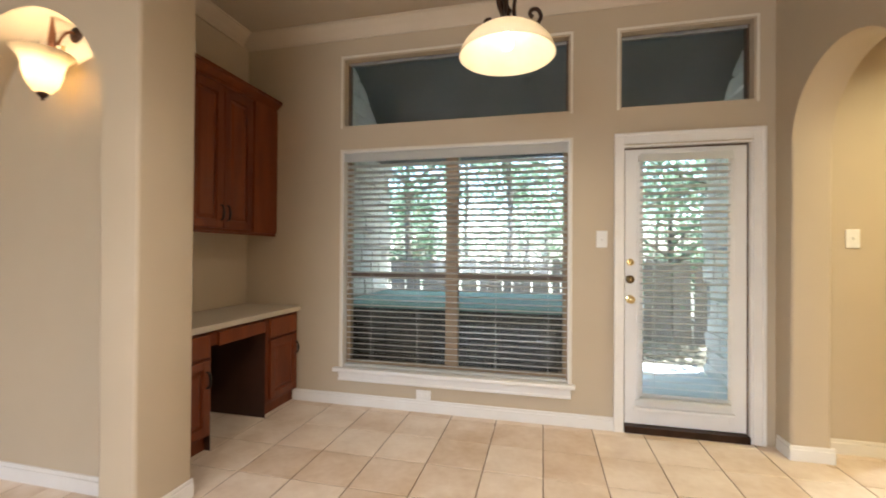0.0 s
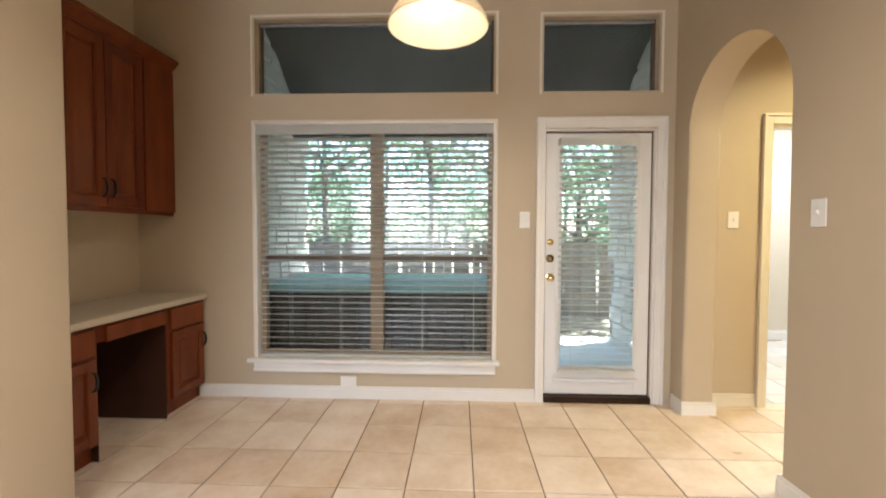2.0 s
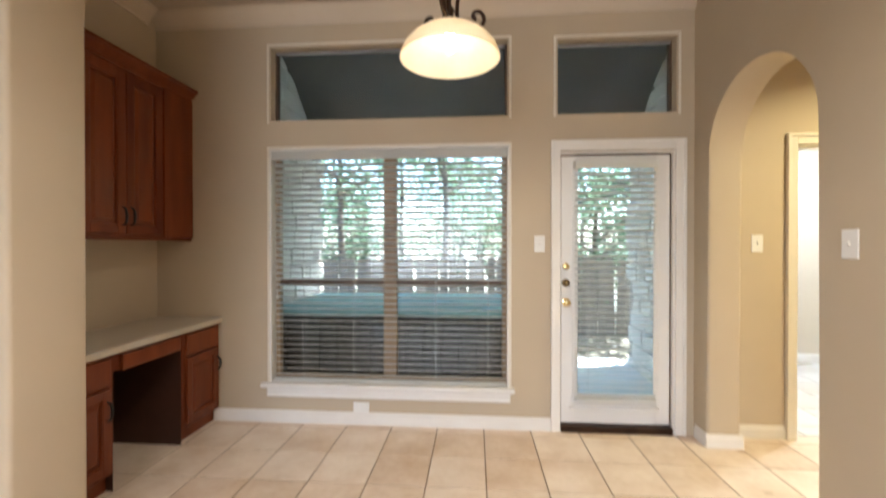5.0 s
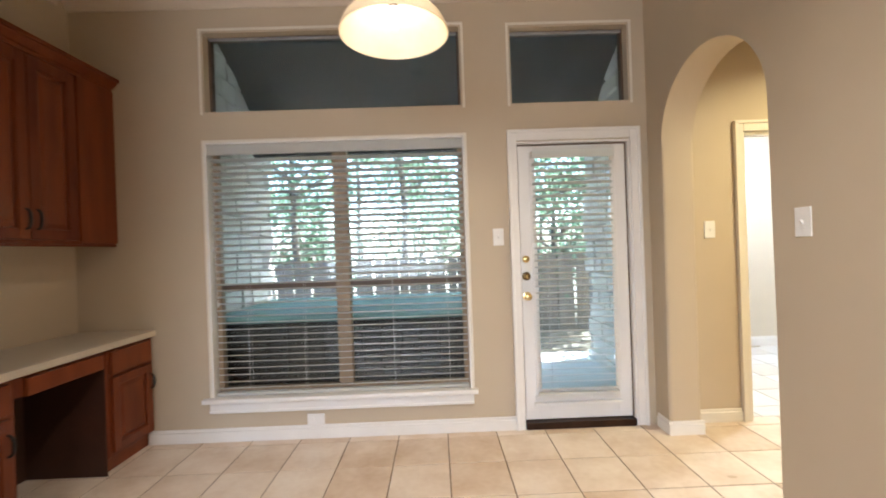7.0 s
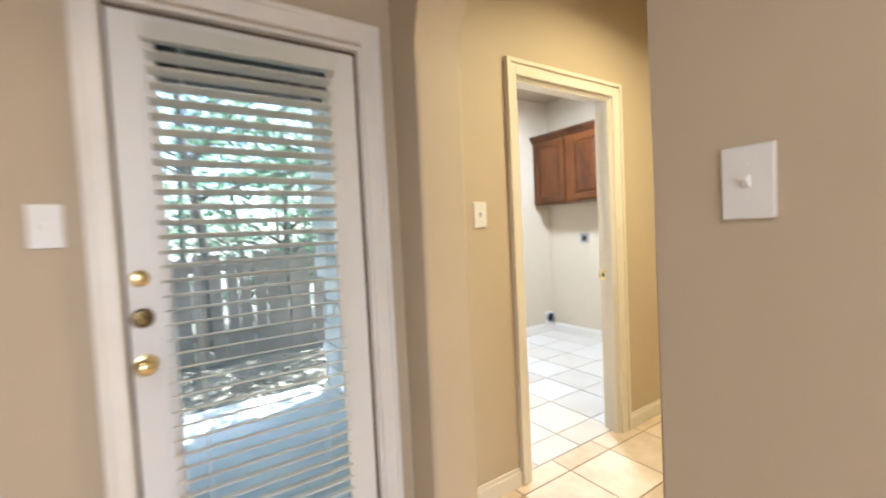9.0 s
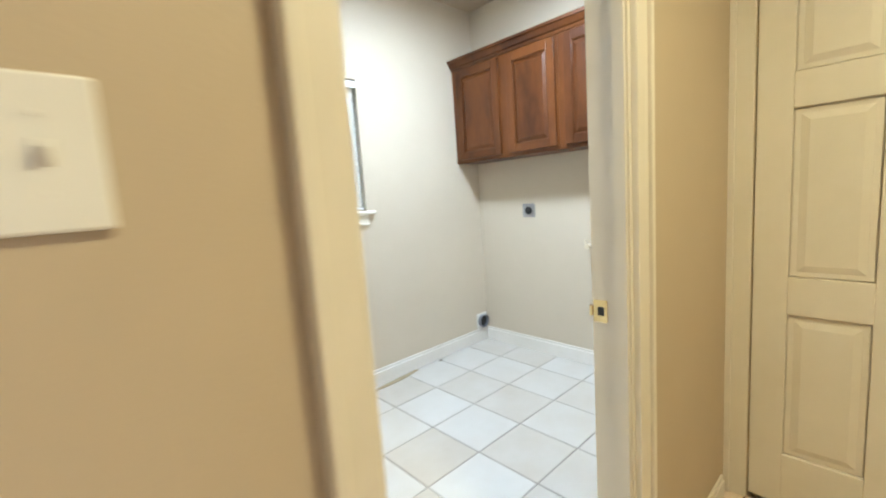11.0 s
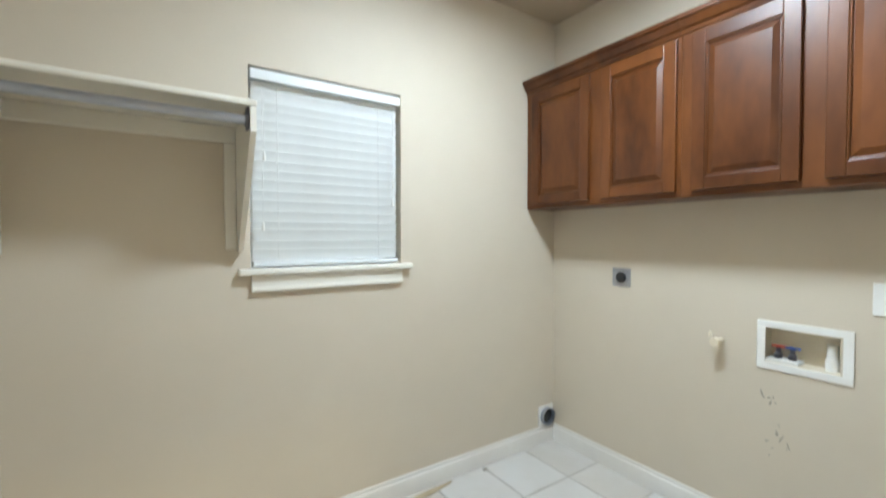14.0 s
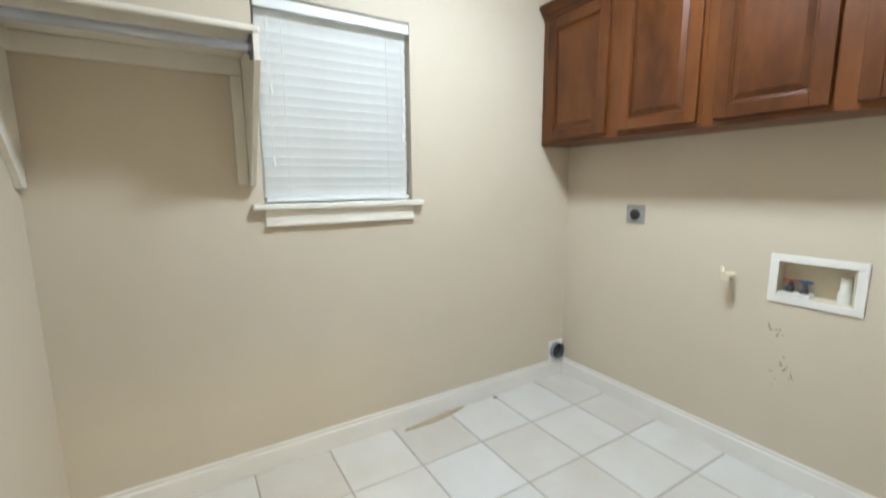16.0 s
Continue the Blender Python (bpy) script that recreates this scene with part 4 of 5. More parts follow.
def six_panel(root_name, label, width, height, material, m, panels, brass_at=None, hinges=True):
    """A panelled door in the plane y = 0 from the hinge at x = 0, then set in place by m."""
    root = new(root_name)
    tagged(root, label, "door")
    root.matrix_basis = m

    def add(name, bm, mt, lab="", parent=root, smooth=False):
        ob = new(name, mesh_of(name, bm, mt, smooth))
        ob.parent = parent
        return tagged(ob, lab)
    bm = B()
    st = 0.105
    mid = width / 2
    for a, b in ((0, st), (width - st, width), (mid - 0.05, mid + 0.05)):
        box(bm, a, b, 0, 0.035, 0.012, height, 0.002, 1)
    for c, d in ((0.012, 0.22), (0.78, 0.92), (1.52, 1.64), (height - 0.12, height)):
        for a, b in ((st, mid - 0.05), (mid + 0.05, width - st)):
            box(bm, a, b, 0, 0.035, c, d, 0.002, 1)
    add("door_slab", bm, material)
    for c, d in ((0.22, 0.78), (0.92, 1.52), (1.64, height - 0.12)):
        for a, b in ((st, mid - 0.05), (mid + 0.05, width - st)):
            bm = B()
            for s, y in ((-1, 0.0), (1, 0.035)):
                def rg(w, i):
                    return [(a + i, y - s * w, c + i), (b - i, y - s * w, c + i), (b - i, y - s * w, d - i), (a + i, y - s * w, d - i)]
                frustum(bm, rg(0.016, 0), rg(0.010, 0.006))
                frustum(bm, rg(0.010, 0.022), rg(0.003, 0.045))
            add("panel", bm, material)
    if brass_at:
        for s, y in ((-1, 0.0), (1, 0.035)):
            add("knob", lathe(B(), [(0.0, 0), (0.033, 0), (0.033, 0.005), (0.015, 0.010), (0.010, 0.020), (0.011, 0.030), (0.020, 0.038), (0.027, 0.050), (0.027, 0.060), (0.020, 0.070), (0.008, 0.073), (0.0, 0.073)], (width - 0.065, y, brass_at), 28, (0, s, 0)), M_BRASS, "polished brass knob", root, True)
        add("latch", box(B(), width - 0.0005, width + 0.002, 0.008, 0.028, brass_at - 0.03, brass_at + 0.03), M_BRASS, "brass latch plate")
    if hinges:
        for z in (0.24, 1.10, 1.80):
            h = add("hinge", tube(B(), [(-0.004, 0.040, z - 0.045), (-0.004, 0.040, z + 0.045)], 0.006, 10), M_BRASS, "brass hinge")
            add("leaf_plate", box(B(), -0.0022, -0.0004, 0.002, 0.034, z - 0.045, z + 0.045), M_BRASS, "", h)
    return root


six_panel("laundry_door", "white six-panel door standing open into the laundry, brass knob", 0.728, 2.02, M_DOOR, pose(2.354, HALL_Y + 0.105, 0.0, 0, 0, 92), None, 0.99)
hd = six_panel("hall_door", "cream six-panel door closed at the hall end", 0.76, 2.02, M_CASE, pose(HALL_X + 0.012, 3.284, 0, 0, 0, -90), None, None)
bm = B()
for a, b, c, d in ((3.287, 3.365, 0, 2.105), (2.445, 2.523, 0, 2.105), (2.523, 3.287, 2.03, 2.105)):
    box(bm, HALL_X - 0.018, HALL_X, a, b, c, d, 0.003, 2)
    box(bm, HALL_X - 0.028, HALL_X - 0.0165, a + (0.055 if a > 3 else 0), b - (0.055 if b < 2.6 else 0), c + (0.055 if c > 1 else 0), d, 0.003, 2)
structure("trim_hall_door", bm, M_CASE, "cream painted moulded door casing", category="door casing")
for z in (0.24, 1.10, 1.80):
    root = base("door_hinge", (2.352, HALL_Y + 0.08, z), "brass hinge leaf screwed to the laundry door jamb", "hinge", "hinges of the laundry door")
    part("leaf", box(B(), 2.3515, 2.3542, HALL_Y + 0.040, HALL_Y + 0.1005, z - 0.05, z + 0.05, 0.0008, 1), M_OLDBRASS, root, "tarnished brass leaf")
    for dz in (-0.034, 0.0, 0.034):
        part("screw", lathe(B(), [(0.004, 0), (0.004, 0.0006), (0, 0.001)], (2.3542, HALL_Y + 0.070, z + dz), 10, (1, 0, 0)), M_BRASS, root)
root = base("strike_plate", (3.105, HALL_Y + 0.06, 0.975), "brass strike plate on the laundry door jamb", "strike plate")
bm = B()
for a, b, c, d in ((-0.030, -0.012, 3.422, 3.460), (0.012, 0.030, 3.422, 3.460), (-0.012, 0.012, 3.422, 3.430), (-0.012, 0.012, 3.448, 3.460)):
    box(bm, 3.1035, 3.1058, c, d, 0.975 + a, 0.975 + b)
part("plate", bm, M_BRASS, root)
part("lip", box(B(), 3.099, 3.1055, 3.4605, 3.470, 0.96, 0.99, 0.002, 1), M_BRASS, root)
part("recess", box(B(), 3.1045, 3.1057, 3.430, 3.448, 0.963, 0.987), M_RUBBER, root)

# ---- laundry window, blind, shelf ----
window("window_4", *LWIN, LW_Y + 0.065, [], [], "small white framed laundry window behind a closed blind", M_PLASTIC, 0.035)
bm = B()
box(bm, 2.885, 3.705, LW_Y - 0.04, LW_Y + 0.064, LWIN[2] - 0.024, LWIN[2] + 0.003, 0.007, 3)
structure("trim_laundry_stool", bm, M_SHELF, "cream painted window stool", category="window sill")
bm = B()
box(bm, 2.935, 3.655, LW_Y - 0.016, LW_Y, LWIN[2] - 0.095, LWIN[2] - 0.0245, 0.004, 2)
box(bm, 2.935, 3.655, LW_Y - 0.024, LW_Y - 0.0155, LWIN[2] - 0.095, LWIN[2] - 0.078, 0.003, 2)
structure("trim_laundry_apron", bm, M_SHELF, "cream painted window apron", category="window sill")
lb = blind("white slatted blind, fully closed, in the laundry window", LWIN[0] + 0.006, LWIN[1] - 0.006, LW_Y + 0.032, LWIN[2] + 0.006, LWIN[3] - 0.012, 0.0430, 0.052, radians(73), M_LSLAT, (3.05, 3.53), 0.034)
for x, z0, z1 in ((2.985, 1.40, 2.02), (2.992, 1.70, 2.02), (3.60, 1.53, 2.02), (3.605, 1.62, 2.0)):
    root = base("blind_cord", (x, LW_Y - 0.006, z0), "thin white blind cord with a tassel", "cord", "cords of the laundry blind")
    part("cord", tube(B(), [(x, LW_Y - 0.012, z0 + 0.03), (x, LW_Y - 0.012, z1)], 0.0012, 5), M_CORD, root)
    part("tassel", lathe(B(), [(0.002, 0.04), (0.004, 0.032), (0.0065, 0.006), (0.005, 0.0), (0, 0)], (x, LW_Y - 0.012, z0), 10), M_PLASTIC, root, "", True)

SH_Y = LW_Y - 0.375
root = base("closet_shelf", (2.53, LW_Y, 1.84), "cream painted shelf with cleats and hanging rod", "shelf")
part("shelf_board", box(B(), LL_X + 0.001, 2.905, SH_Y, LW_Y - 0.001, 1.822, 1.842, 0.006, 3), M_SHELF, root)
part("wall_cleat", box(B(), LL_X + 0.02, 2.882, LW_Y - 0.02, LW_Y - 0.001, 1.757, 1.8215, 0.003, 1), M_SHELF, root)
for a, b in ((2.8825, 2.902), (LL_X + 0.001, LL_X + 0.0195)):
    bm = B()
    prism(bm, [(LW_Y - 0.001, 1.315), (LW_Y - 0.05, 1.315), (LW_Y - 0.075, 1.36), (SH_Y + 0.005, 1.735), (SH_Y + 0.005, 1.8215), (LW_Y - 0.001, 1.8215)], "x", a, b)
    part("bracket", bm, M_SHELF, root)
RY, RZ = SH_Y + 0.035, 1.778
part("wall_cleat", box(B(), 2.838, 2.882, LW_Y - 0.02, LW_Y - 0.001, 1.322, 1.7565, 0.003, 1), M_SHELF, root)
part("wall_cleat", box(B(), LL_X + 0.0198, LL_X + 0.036, SH_Y - 0.06, LW_Y - 0.0205, 1.757, 1.8215, 0.003, 1), M_SHELF, root)
part("hanging_rod", tube(B(), [(LL_X + 0.045, RY, RZ), (2.88, RY, RZ)], 0.016, 16), M_CHROME, root, "brushed steel hanging rod", True)
for x in (LL_X + 0.0365, 2.874):
    bm = B()
    box(bm, x, x + 0.008, RY - 0.020, RY + 0.020, RZ - 0.034, RZ + 0.042, 0.002, 1)
    lathe(bm, [(0.017, -0.006), (0.022, -0.006), (0.022, 0.014), (0.017, 0.014)], (x, RY, RZ), 20, (1, 0, 0), True)
    part("rod_socket", bm, M_SOCKET, root, "dark grey metal rod socket")

# ---- fittings of the washer wall ----
root = base("dryer_outlet", (LC_X, 4.875, 1.14), "grey metal plate with a round black dryer outlet", "outlet")
part("plate", box(B(), LC_X - 0.006, LC_X - 0.0002, 4.818, 4.932, 1.087, 1.193, 0.002, 1), M_PLATE, root)
part("receptacle", lathe(B(), [(0, 0), (0.03, 0), (0.03, 0.008), (0.026, 0.011), (0, 0.011)], (LC_X - 0.005, 4.875, 1.14), 24, (-1, 0, 0)), M_RUBBER, root, "black round receptacle", True)
for dy, dz in ((-0.011, 0.006), (0.011, 0.006), (0, -0.012)):
    part("slot", box(B(), LC_X - 0.0166, LC_X - 0.0158, 4.875 + dy - 0.0016, 4.875 + dy + 0.0016, 1.14 + dz - 0.006, 1.14 + dz + 0.006), M_DARK, root)
root = base("gas_stub", (LC_X, 4.355, 0.885), "capped ivory pipe stub sticking out of the wall", "pipe")
part("pipe", tube(B(), [(LC_X - 0.0002, 4.355, 0.885), (LC_X - 0.055, 4.355, 0.885)], 0.013, 14), M_PIPE, root, "", True)
part("cap", tube(B(), [(LC_X - 0.045, 4.355, 0.885), (LC_X - 0.078, 4.355, 0.885)], 0.020, 8), M_PIPE, root)
part("valve_lever", box(B(), LC_X - 0.05, LC_X - 0.035, 4.378, 4.392, 0.8975, 0.925, 0.003, 1), M_PIPE, root)

root = base("washer_box", (LC_X, 4.06, 0.80), "white recessed washing machine valve box", "valve box")
WY0, WY1, WZ0, WZ1 = 3.897, 4.212, 0.798, 1.008
bm = B()
for a, b, c, d in ((WY0, WY1, WZ0, WZ0 + 0.030), (WY0, WY1, WZ1 - 0.030, WZ1), (WY0, WY0 + 0.032, WZ0 + 0.030, WZ1 - 0.030), (WY1 - 0.032, WY1, WZ0 + 0.030, WZ1 - 0.030)):
    box(bm, LC_X - 0.008, LC_X - 0.0003, a, b, c, d, 0.002, 1)
part("frame", bm, M_PLASTIC, root)
bm = B()
x1 = LC_X + 0.085
box(bm, x1, x1 + 0.004, 3.936, 4.189, 0.826, 0.979)
box(bm, LC_X + 0.001, x1, 3.936, 3.9385, 0.826, 0.979)
box(bm, LC_X + 0.001, x1, 4.1865, 4.189, 0.826, 0.979)
box(bm, LC_X + 0.001, x1, 3.9385, 4.1865, 0.826, 0.8285)
box(bm, LC_X + 0.001, x1, 3.9385, 4.1865, 0.9765, 0.979)
part("box_shell", bm, M_PIPE, root)
part("valve_shelf", box(B(), LC_X + 0.01, x1 - 0.001, 4.07, 4.186, 0.829, 0.842, 0.002, 1), M_PLASTIC, root)
for y, mt, lab in ((4.150, M_RED, "red hot water handle"), (4.100, M_BLUE, "blue cold water handle")):
    v = part("valve", lathe(B(), [(0, 0), (0.014, 0), (0.014, 0.022), (0.009, 0.026), (0.009, 0.045), (0, 0.045)], (LC_X + 0.05, y, 0.8425), 14), M_SOCKET, root, "dark steel water valve", True)
    part("spout", tube(B(), [(LC_X + 0.05, y, 0.862), (LC_X + 0.022, y, 0.862), (LC_X + 0.012, y, 0.856)], 0.009, 10), M_SOCKET, v, "", True)
    bm = B()
    box(bm, LC_X + 0.043, LC_X + 0.057, y - 0.026, y + 0.026, 0.888, 0.898, 0.004, 2)
    part("handle", bm, mt, v, lab)
part("drain_pipe", tube(B(), [(LC_X + 0.05, 3.972, 0.829), (LC_X + 0.05, 3.972, 0.876), (LC_X + 0.05, 3.972, 0.8765), (LC_X + 0.05, 3.972, 0.935)], [0.023, 0.023, 0.018, 0.018], 16), M_PLASTIC, root, "white drain pipe", True)

root = base("dryer_vent", (4.735, LW_Y, 0.09), "white dryer duct collar with a dark opening", "vent")
bm = B()
box(bm, 4.668, 4.802, LW_Y - 0.010, LW_Y - 0.0003, 0.118, 0.250, 0.008, 2)
part("flange", bm, M_PLASTIC, root)
part("collar", lathe(B(), [(0.056, 0), (0.056, 0.028), (0.051, 0.028), (0.051, 0)], (4.735, LW_Y - 0.0085, 0.182), 28, (0, -1, 0), True), M_CHROME, root, "thin metal collar", True)
part("duct_opening", lathe(B(), [(0, 0.001), (0.0505, 0.001), (0.0505, 0.003), (0, 0.003)], (4.735, LW_Y - 0.0095, 0.182), 28, (0, -1, 0)), M_RUBBER, root, "black duct opening", True)

root = base("wood_strip", (3.78, LW_Y - 0.05, 0), "curled sliver of peeled wood lying on the tiles", "wood strip")
bm = B()
n = 9
lo = [(3.55 + 0.40 * k / n, LW_Y - 0.034 - 0.035 * (1 - (k / n)) ** 1.3 - 0.012 * math.sin(3.1 * k / n), 0.0) for k in range(n + 1)]
for k in range(n):
    (xa, ya, _), (xb, yb, _) = lo[k], lo[k + 1]
    wa, wb = 0.004 + 0.014 * math.sin(math.pi * k / n), 0.004 + 0.014 * math.sin(math.pi * (k + 1) / n)
    frustum(bm, [(xa, ya - wa, 0.0005), (xb, yb - wb, 0.0005), (xb, yb + wb, 0.0005), (xa, ya + wa, 0.0005)], [(xa, ya - wa, 0.005), (xb, yb - wb, 0.005), (xb, yb + wb, 0.009), (xa, ya + wa, 0.009)])
part("strip", bm, M_SLIVER, root)
tagged(part("debris", box(B(), 4.17, 4.195, LW_Y - 0.055, LW_Y - 0.035, 0.0005, 0.008, 0.002, 1), M_SCUFF), "small dark crumb of debris on the tiles", "debris")

# scuffs on the washer wall
rs = random.Random(4)
for y, z, w, h, lean in ((4.192, 0.685, 0.004, 0.017, 0.3), (4.165, 0.672, 0.012, 0.003, 0.2), (4.160, 0.650, 0.004, 0.010, -0.4), (4.135, 0.520, 0.006, 0.007, 0.2), (4.120, 0.505, 0.003, 0.013, -0.6), (4.170, 0.480, 0.009, 0.003, 0.5), (4.095, 0.485, 0.003, 0.016, 0.4),
                         (4.185, 0.668, 0.005, 0.004, 0.1), (4.150, 0.676, 0.003, 0.006, 0.5), (4.142, 0.655, 0.006, 0.003, -0.3), (4.128, 0.560, 0.003, 0.005, 0.4), (4.136, 0.532, 0.004, 0.005, 0.6),
                         (4.112, 0.522, 0.005, 0.003, 0.2), (4.100, 0.470, 0.002, 0.008, -0.3), (4.150, 0.455, 0.006, 0.002, 0.4), (4.16, 0.42, 0.002, 0.007, 0.1)):
    bm = B()
    lathe(bm, [(0, 0.0010), (0.8, 0.0010), (1.0, 0.0003)], (LC_X, 0, 0), 9, (-1, 0, 0))
    for v in bm.verts:
        a, b = v.co.y * w * rs.uniform(0.6, 1.2), v.co.z * h * rs.uniform(0.6, 1.2)
        v.co.y, v.co.z = y + a + b * lean, z + b - a * lean
    tagged(part("scuff_mark", bm, M_SCUFF), "small dark scuff on the cream wall", "scuff", "scuffs below the valve box")

# ---- porch and garden ----
structure("ground", box(B(), -300, 300, -300, 300, -0.9, -0.16), M_GROUND, "dry soil and leaf litter of the back yard")
structure("patio", box(B(), -1.85, 1.98, BACK + 0.15, 5.78, -0.16, -0.085, 0.01, 2), M_CONC, "grey concrete patio slab")
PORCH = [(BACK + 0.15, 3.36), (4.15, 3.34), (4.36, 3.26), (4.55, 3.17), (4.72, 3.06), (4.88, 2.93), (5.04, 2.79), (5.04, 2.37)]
# ceiling and beam carry their shade in the base colour
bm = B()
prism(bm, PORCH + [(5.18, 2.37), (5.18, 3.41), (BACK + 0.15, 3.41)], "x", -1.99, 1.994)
structure("ceiling_porch", bm, M_PORCH, "porch ceiling curving down to the beam, coloured dark for its shade", True)


def stone_wall(name, x0, x1, s, y0, y1, z1, seed, label):
    """A wall core with separate rough stones on the face that looks along s."""
    core = structure(name, box(B(), x0, x1, y0, y1, -0.16, z1), M_MORTAR, label)
    rnd = random.Random(seed)
    xf = x1 if s > 0 else x0
    protos = []
    for k in range(10):
        bm = B()
        w = (0.22, 0.28, 0.34, 0.40, 0.46)[k % 5]
        box(bm, -0.012, 0.03, -w / 2, w / 2, -0.085, 0.085, 0.012, 1)
        for v in bm.verts:
            v.co += Vector((rnd.uniform(-0.006, 0.006), rnd.uniform(-0.012, 0.012), rnd.uniform(-0.010, 0.010)))
        protos.append((w, mesh_of("stone", bm, M_STONE)))
    z = -0.07
    while z < z1 - 0.1:
        y = y0 - rnd.uniform(0, 0.15)
        while y < y1:
            w, me = rnd.choice(protos)
            if y + w > y1 + 0.1:
                break
            ob = new("stone", me)
            ob.parent = core
            ob.matrix_basis = pose(xf, y + w / 2, z, 0, 0, 0 if s > 0 else 180)
            y += w + 0.015
        z += 0.185


stone_wall("wall_porch_east", 1.995, 2.05, -1, BACK + 0.17, 5.52, 3.38, 5, "cream limestone veneer porch wall")
stone_wall("wall_porch_west", -2.2, -1.85, 1, BACK + 0.17, 5.52, 3.38, 6, "cream limestone veneer porch wall")

root = base("hot_tub", (-0.62, 4.72, -0.085), "dark slatted hot tub under a teal vinyl cover", "hot tub")
part("cabinet", box(B(), -1.64, 0.42, 3.72, 5.06, -0.083, 0.755, 0.03, 2), M_TUB, root)
for k in range(14):
    x = -1.60 + 0.146 * k
    part("slat", box(B(), x, x + 0.125, 3.702, 3.7195, -0.04, 0.73, 0.004, 1), M_TUB, root)
part("cover", box(B(), -1.68, 0.46, 3.685, 5.10, 0.757, 0.80, 0.016, 3), M_COVER, root, "teal vinyl cover")

fence = base("fence", (0, 7.6, -0.16), "weathered grey cedar picket fence", "fence")
rnd = random.Random(9)
protos = []
for k in range(4):
    bm = B()
    h = 1.27 + 0.015 * k
    prism(bm, [(-0.066, -0.02), (0.066, -0.02), (0.066, h - 0.03), (0.04, h), (-0.04, h), (-0.066, h - 0.03)], "y", -0.008, 0.008)
    protos.append(mesh_of("picket", bm, M_FENCE))
x = -9.0
while x < 10.5:
    ob = new("picket", rnd.choice(protos))
    ob.parent = fence
    ob.matrix_basis = pose(x, 0, 0, rnd.uniform(-0.8, 0.8), rnd.uniform(-0.9, 0.9), rnd.uniform(-2, 2))
    x += 0.132 + rnd.choice((0.006, 0.010, 0.020, 0.035, 0.05))
for z in (0.15, 0.98):
    part("rail", box(B(), -9.1, 10.6, 7.612, 7.65, z - 0.04 - 0.0, z + 0.04, 0.004, 1), M_FENCE, fence)
for k in range(9):
    x = -9 + 2.4 * k
    part("post", box(B(), x, x + 0.09, 7.652, 7.74, -0.16, 1.1, 0.004, 1), M_FENCE, fence)


def tree(place, h, spread, seed, n_leaf, leaf=0.11, low=0.35):
    rnd = random.Random(seed)
    root = base("tree", place, "leafy green yard tree with a rough grey trunk", "tree", "yard trees behind the fence")
    P = Vector(place)
    bm = B()
    lean = Vector((rnd.uniform(-0.08, 0.08), rnd.uniform(-0.08, 0.08), 1))
    trunk = [P + lean * (h * f) + Vector((rnd.uniform(-0.05, 0.05), rnd.uniform(-0.05, 0.05), -0.1 if f == 0 else 0)) for f in (0, 0.15, 0.3, 0.45, 0.6, 0.8)]
    tube(bm, trunk, [0.085, 0.07, 0.06, 0.05, 0.035, 0.015], 9)
    tips = []
    for k in range(16):
        f = rnd.uniform(low * 0.8, 0.8)
        a = rnd.uniform(0, 2 * math.pi)
        s = P + lean * (h * f)
        L = spread * rnd.uniform(0.55, 1.0) * (1.15 - 0.5 * f)
        d = Vector((math.cos(a), math.sin(a), rnd.uniform(0.15, 0.7)))
        pts = [s, s + d * L * 0.4 + Vector((0, 0, 0.05)), s + d * L * 0.75, s + d * L + Vector((0, 0, -0.12))]
        tube(bm, pts, [0.028, 0.02, 0.013, 0.006], 6)
        tips += [(pts[1], 0.35), (pts[2], 0.5), (pts[3], 0.6), (s + d * L * 1.1 + Vector((rnd.uniform(-0.3, 0.3), rnd.uniform(-0.3, 0.3), -0.2)), 0.55)]
    tips.append((P + lean * h * 0.85, 0.8))
    part("trunk", bm, M_BARK, root, "", True)
    verts, faces = [], []
    for k in range(int(n_leaf * 0.82)):
        c, r = rnd.choice(tips)
        o = c + Vector((rnd.gauss(0, r * 0.55), rnd.gauss(0, r * 0.55), rnd.gauss(0, r * 0.45)))
        if o.y < 5.8:
            continue
        u = Vector((rnd.uniform(-1, 1), rnd.uniform(-1, 1), rnd.uniform(-0.7, 0.4))).normalized()
        w = u.cross(Vector((rnd.uniform(-1, 1), rnd.uniform(-1, 1), rnd.uniform(-1, 1)))).normalized()
        L = leaf * rnd.uniform(0.6, 1.3)
        i = len(verts)
        verts += [o, o + u * L * 0.5 + w * L * 0.28, o + u * L, o + u * L * 0.5 - w * L * 0.28]
        faces.append((i, i + 1, i + 2, i + 3))
    me = bpy.data.meshes.new("crown")
    me.from_pydata([tuple(v) for v in verts], [], faces)
    me.materials.append(M_LEAF)
    ob = new("crown", me)
    ob.parent = root
    ob.matrix_parent_inverse = root.matrix_basis.inverted()


tree((-1.6, 10.2, -0.16), 6.5, 2.6, 11, 1900, 0.13, 0.2)
tree((1.2, 10.8, -0.16), 7.0, 2.8, 12, 2000, 0.13, 0.2)
tree((4.2, 9.9, -0.16), 6.0, 2.5, 13, 1900, 0.13, 0.2)
tree((-5.2, 11.5, -0.16), 7.0, 2.8, 14, 2600, 0.15, 0.2)
tree((7.5, 11.8, -0.16), 7.0, 3.0, 15, 2600, 0.15, 0.2)
tree((2.6, 8.9, -0.16), 3.6, 1.5, 16, 2000, 0.11, 0.2)
tree((-3.4, 9.0, -0.16), 3.4, 1.5, 20, 3000, 0.11, 0.2)
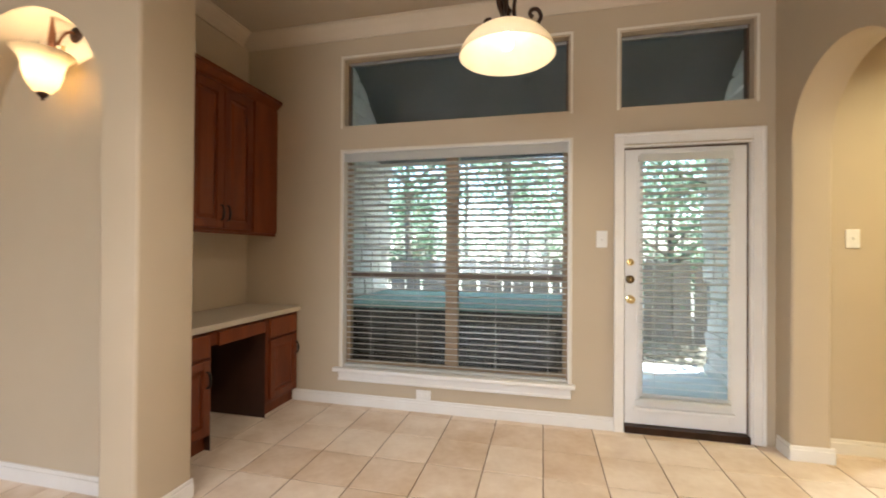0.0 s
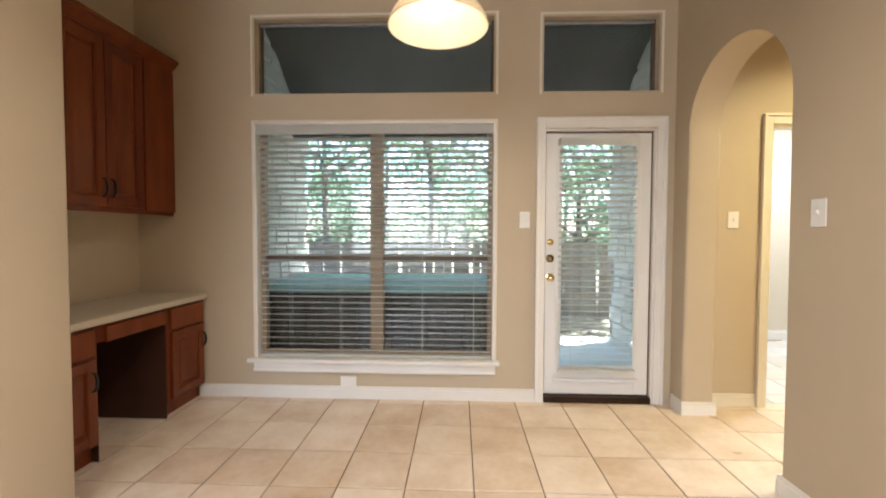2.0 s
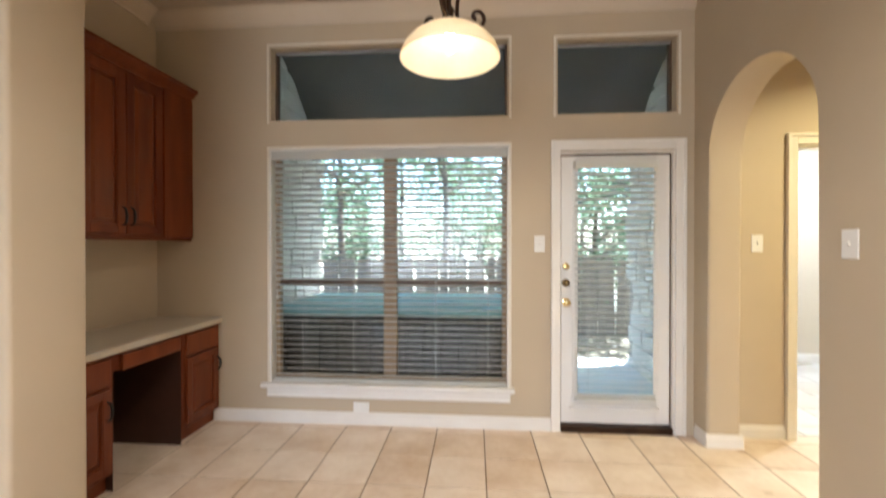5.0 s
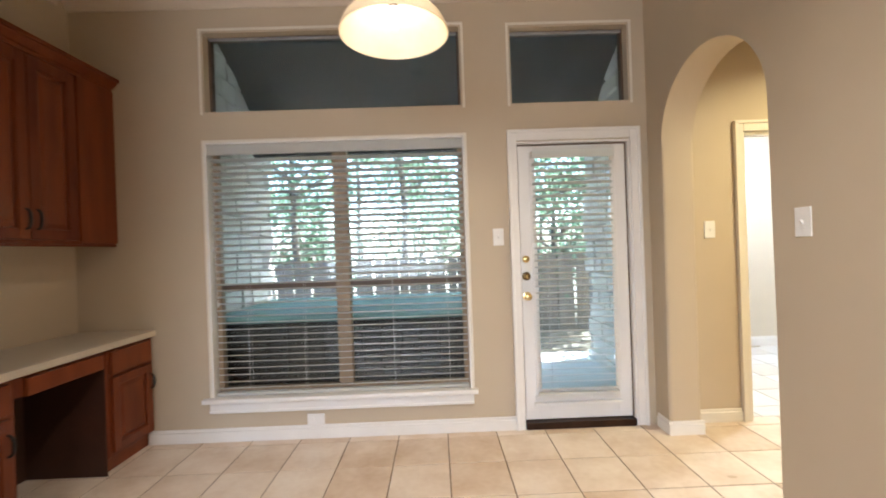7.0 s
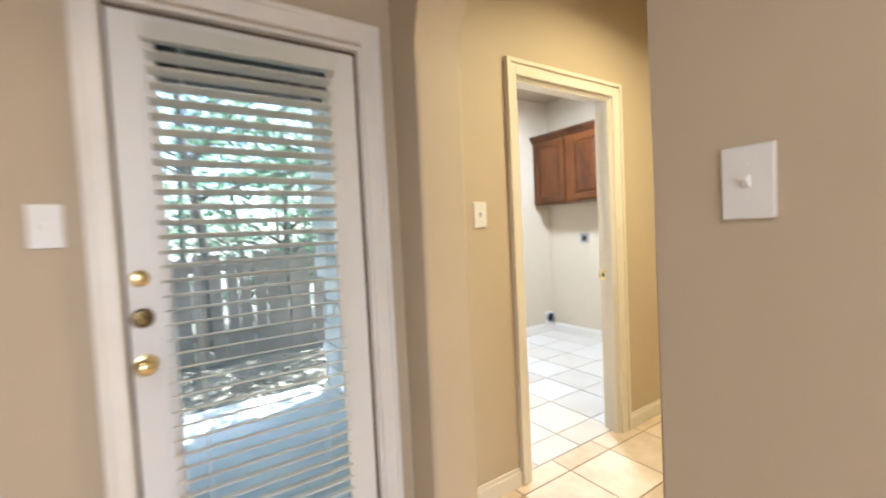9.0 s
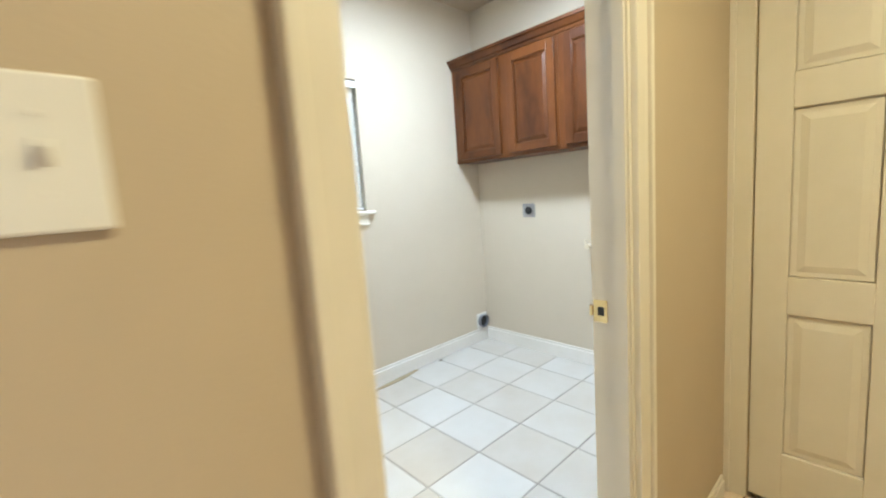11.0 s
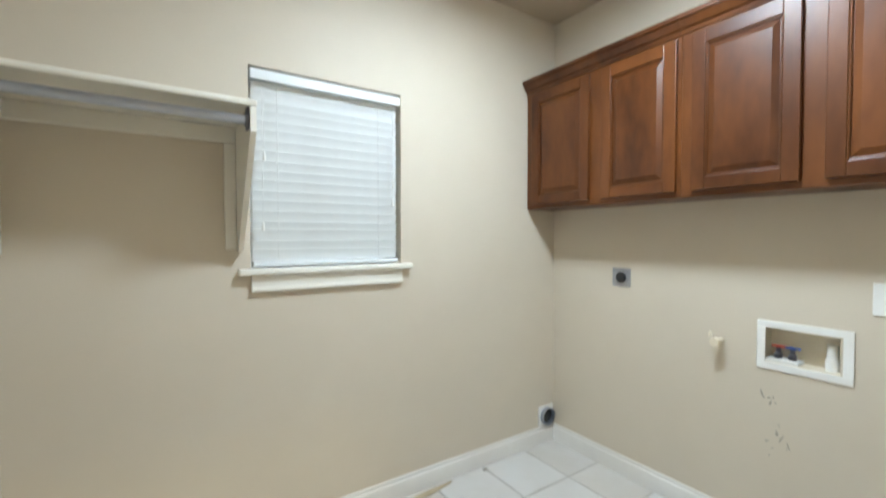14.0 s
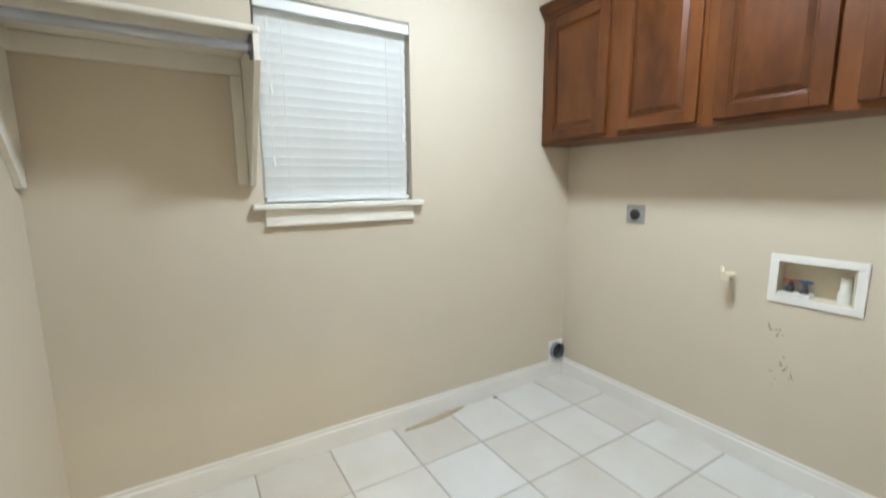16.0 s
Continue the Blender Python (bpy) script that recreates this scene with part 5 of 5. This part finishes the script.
for k, (x, y) in enumerate(((-4.3, 8.5), (-2.4, 8.2), (-0.5, 8.4), (1.4, 8.2), (3.3, 8.3), (5.2, 8.5))):
    tree((x, y, -0.16), 6.0 + 0.3 * (k % 3), 2.5, 40 + k, 2800, 0.13, 0.42)
# added inside the fence, trunk out of sight, to dapple the sunlit ground
tree((3.5, 7.0, -0.16), 4.8, 2.3, 51, 2600, 0.12, 0.5)
tree((0.2, 11.4, -0.16), 3.6, 2.0, 27, 1700, 0.12, 0.12)
tree((2.1, 10.1, -0.16), 3.2, 1.8, 28, 1500, 0.12, 0.12)
tree((-2.7, 11.0, -0.16), 3.6, 2.0, 29, 1700, 0.12, 0.12)
tree((-0.4, 12.6, -0.16), 4.2, 2.4, 22, 1700, 0.14, 0.12)
tree((3.2, 12.9, -0.16), 4.2, 2.4, 23, 1700, 0.14, 0.12)
tree((6.2, 9.6, -0.16), 4.0, 2.0, 24, 3600, 0.13, 0.12)
tree((-0.6, 14.5, -0.16), 7.5, 3.2, 17, 1600, 0.17, 0.15)
tree((4.8, 15.5, -0.16), 8.0, 3.2, 18, 1600, 0.17, 0.15)

rnd = random.Random(21)
verts, faces = [], []
for k in range(2600):
    x, y = rnd.uniform(-4, 6), rnd.uniform(5.8, 8.6)
    a, L = rnd.uniform(0, 6.28), rnd.uniform(0.03, 0.075)
    z = -0.158 + rnd.uniform(0, 0.012)
    ux, uy = math.cos(a) * L, math.sin(a) * L
    i = len(verts)
    verts += [(x, y, z), (x + ux * 0.5 - uy * 0.3, y + uy * 0.5 + ux * 0.3, z + rnd.uniform(0, 0.02)), (x + ux, y + uy, z + 0.004), (x + ux * 0.5 + uy * 0.3, y + uy * 0.5 - ux * 0.3, z + rnd.uniform(0, 0.02))]
    faces.append((i, i + 1, i + 2, i + 3))
me = bpy.data.meshes.new("fallen_leaves")
me.from_pydata(verts, [], faces)
me.materials.append(M_LITTER)
tagged(new("fallen_leaves", me), "dry fallen leaves scattered over the yard", "fallen leaves", kind="stuff")

# ---- floor tiles ----
TILES = {}


def tile_mesh(w, d, material):
    key = (round(w, 3), round(d, 3), material.name)
    if key not in TILES:
        a, b, c = w / 2, d / 2, 0.0025
        bm = B()
        frustum(bm, [(-a, -b, -0.010), (a, -b, -0.010), (a, b, -0.010), (-a, b, -0.010)], [(-a, -b, -0.0022), (a, -b, -0.0022), (a, b, -0.0022), (-a, b, -0.0022)])
        bm.faces.ensure_lookup_table()
        topf = max(bm.faces, key=lambda f: f.calc_center_median().z)
        bmesh.ops.delete(bm, geom=[topf], context="FACES_ONLY")
        lo = sorted((v for v in bm.verts if v.co.z > -0.003), key=lambda v: math.atan2(v.co.y, v.co.x))
        hi = [bm.verts.new((v.co.x - math.copysign(c, v.co.x), v.co.y - math.copysign(c, v.co.y), 0)) for v in lo]
        for k in range(4):
            bm.faces.new((lo[k], lo[(k + 1) % 4], hi[(k + 1) % 4], hi[k]))
        bm.faces.new(hi)
        TILES[key] = mesh_of("tile", bm, material)
    return TILES[key]


def lay_tiles(parent, x0, x1, y0, y1, sx, sy, px_, py_, joint, material, rnd):
    i0, j0 = math.floor((x0 - sx) / px_), math.floor((y0 - sy) / py_)
    for i in range(i0, math.ceil((x1 - sx) / px_)):
        for j in range(j0, math.ceil((y1 - sy) / py_)):
            a, b = max(sx + i * px_ + joint / 2, x0), min(sx + (i + 1) * px_ - joint / 2, x1)
            c, d = max(sy + j * py_ + joint / 2, y0), min(sy + (j + 1) * py_ - joint / 2, y1)
            if b - a < 0.02 or d - c < 0.02:
                continue
            ob = new("tile", tile_mesh(b - a, d - c, material))
            ob.parent = parent
            ob.matrix_basis = pose((a + b) / 2, (c + d) / 2, rnd.uniform(-0.0006, 0.0004), rnd.uniform(-0.10, 0.10), rnd.uniform(-0.10, 0.10), 0)


rnd = random.Random(31)
lay_tiles(bpy.data.objects["floor"], LEFT, HALL_X, -0.5, HALL_Y + 0.055, 0.184, 1.567, 0.3395, 0.3445, 0.0065, M_TILE, rnd)
lay_tiles(bpy.data.objects["floor"], -3.20, LEFT - 0.0045, 0.2, 1.9, 0.184, 1.567, 0.3395, 0.3445, 0.0065, M_TILE, rnd)
lay_tiles(bpy.data.objects["floor_laundry"], LL_X, LC_X, HALL_Y + 0.062, LW_Y, 3.845, 4.665, 0.346, 0.3545, 0.007, M_LTILE, rnd)
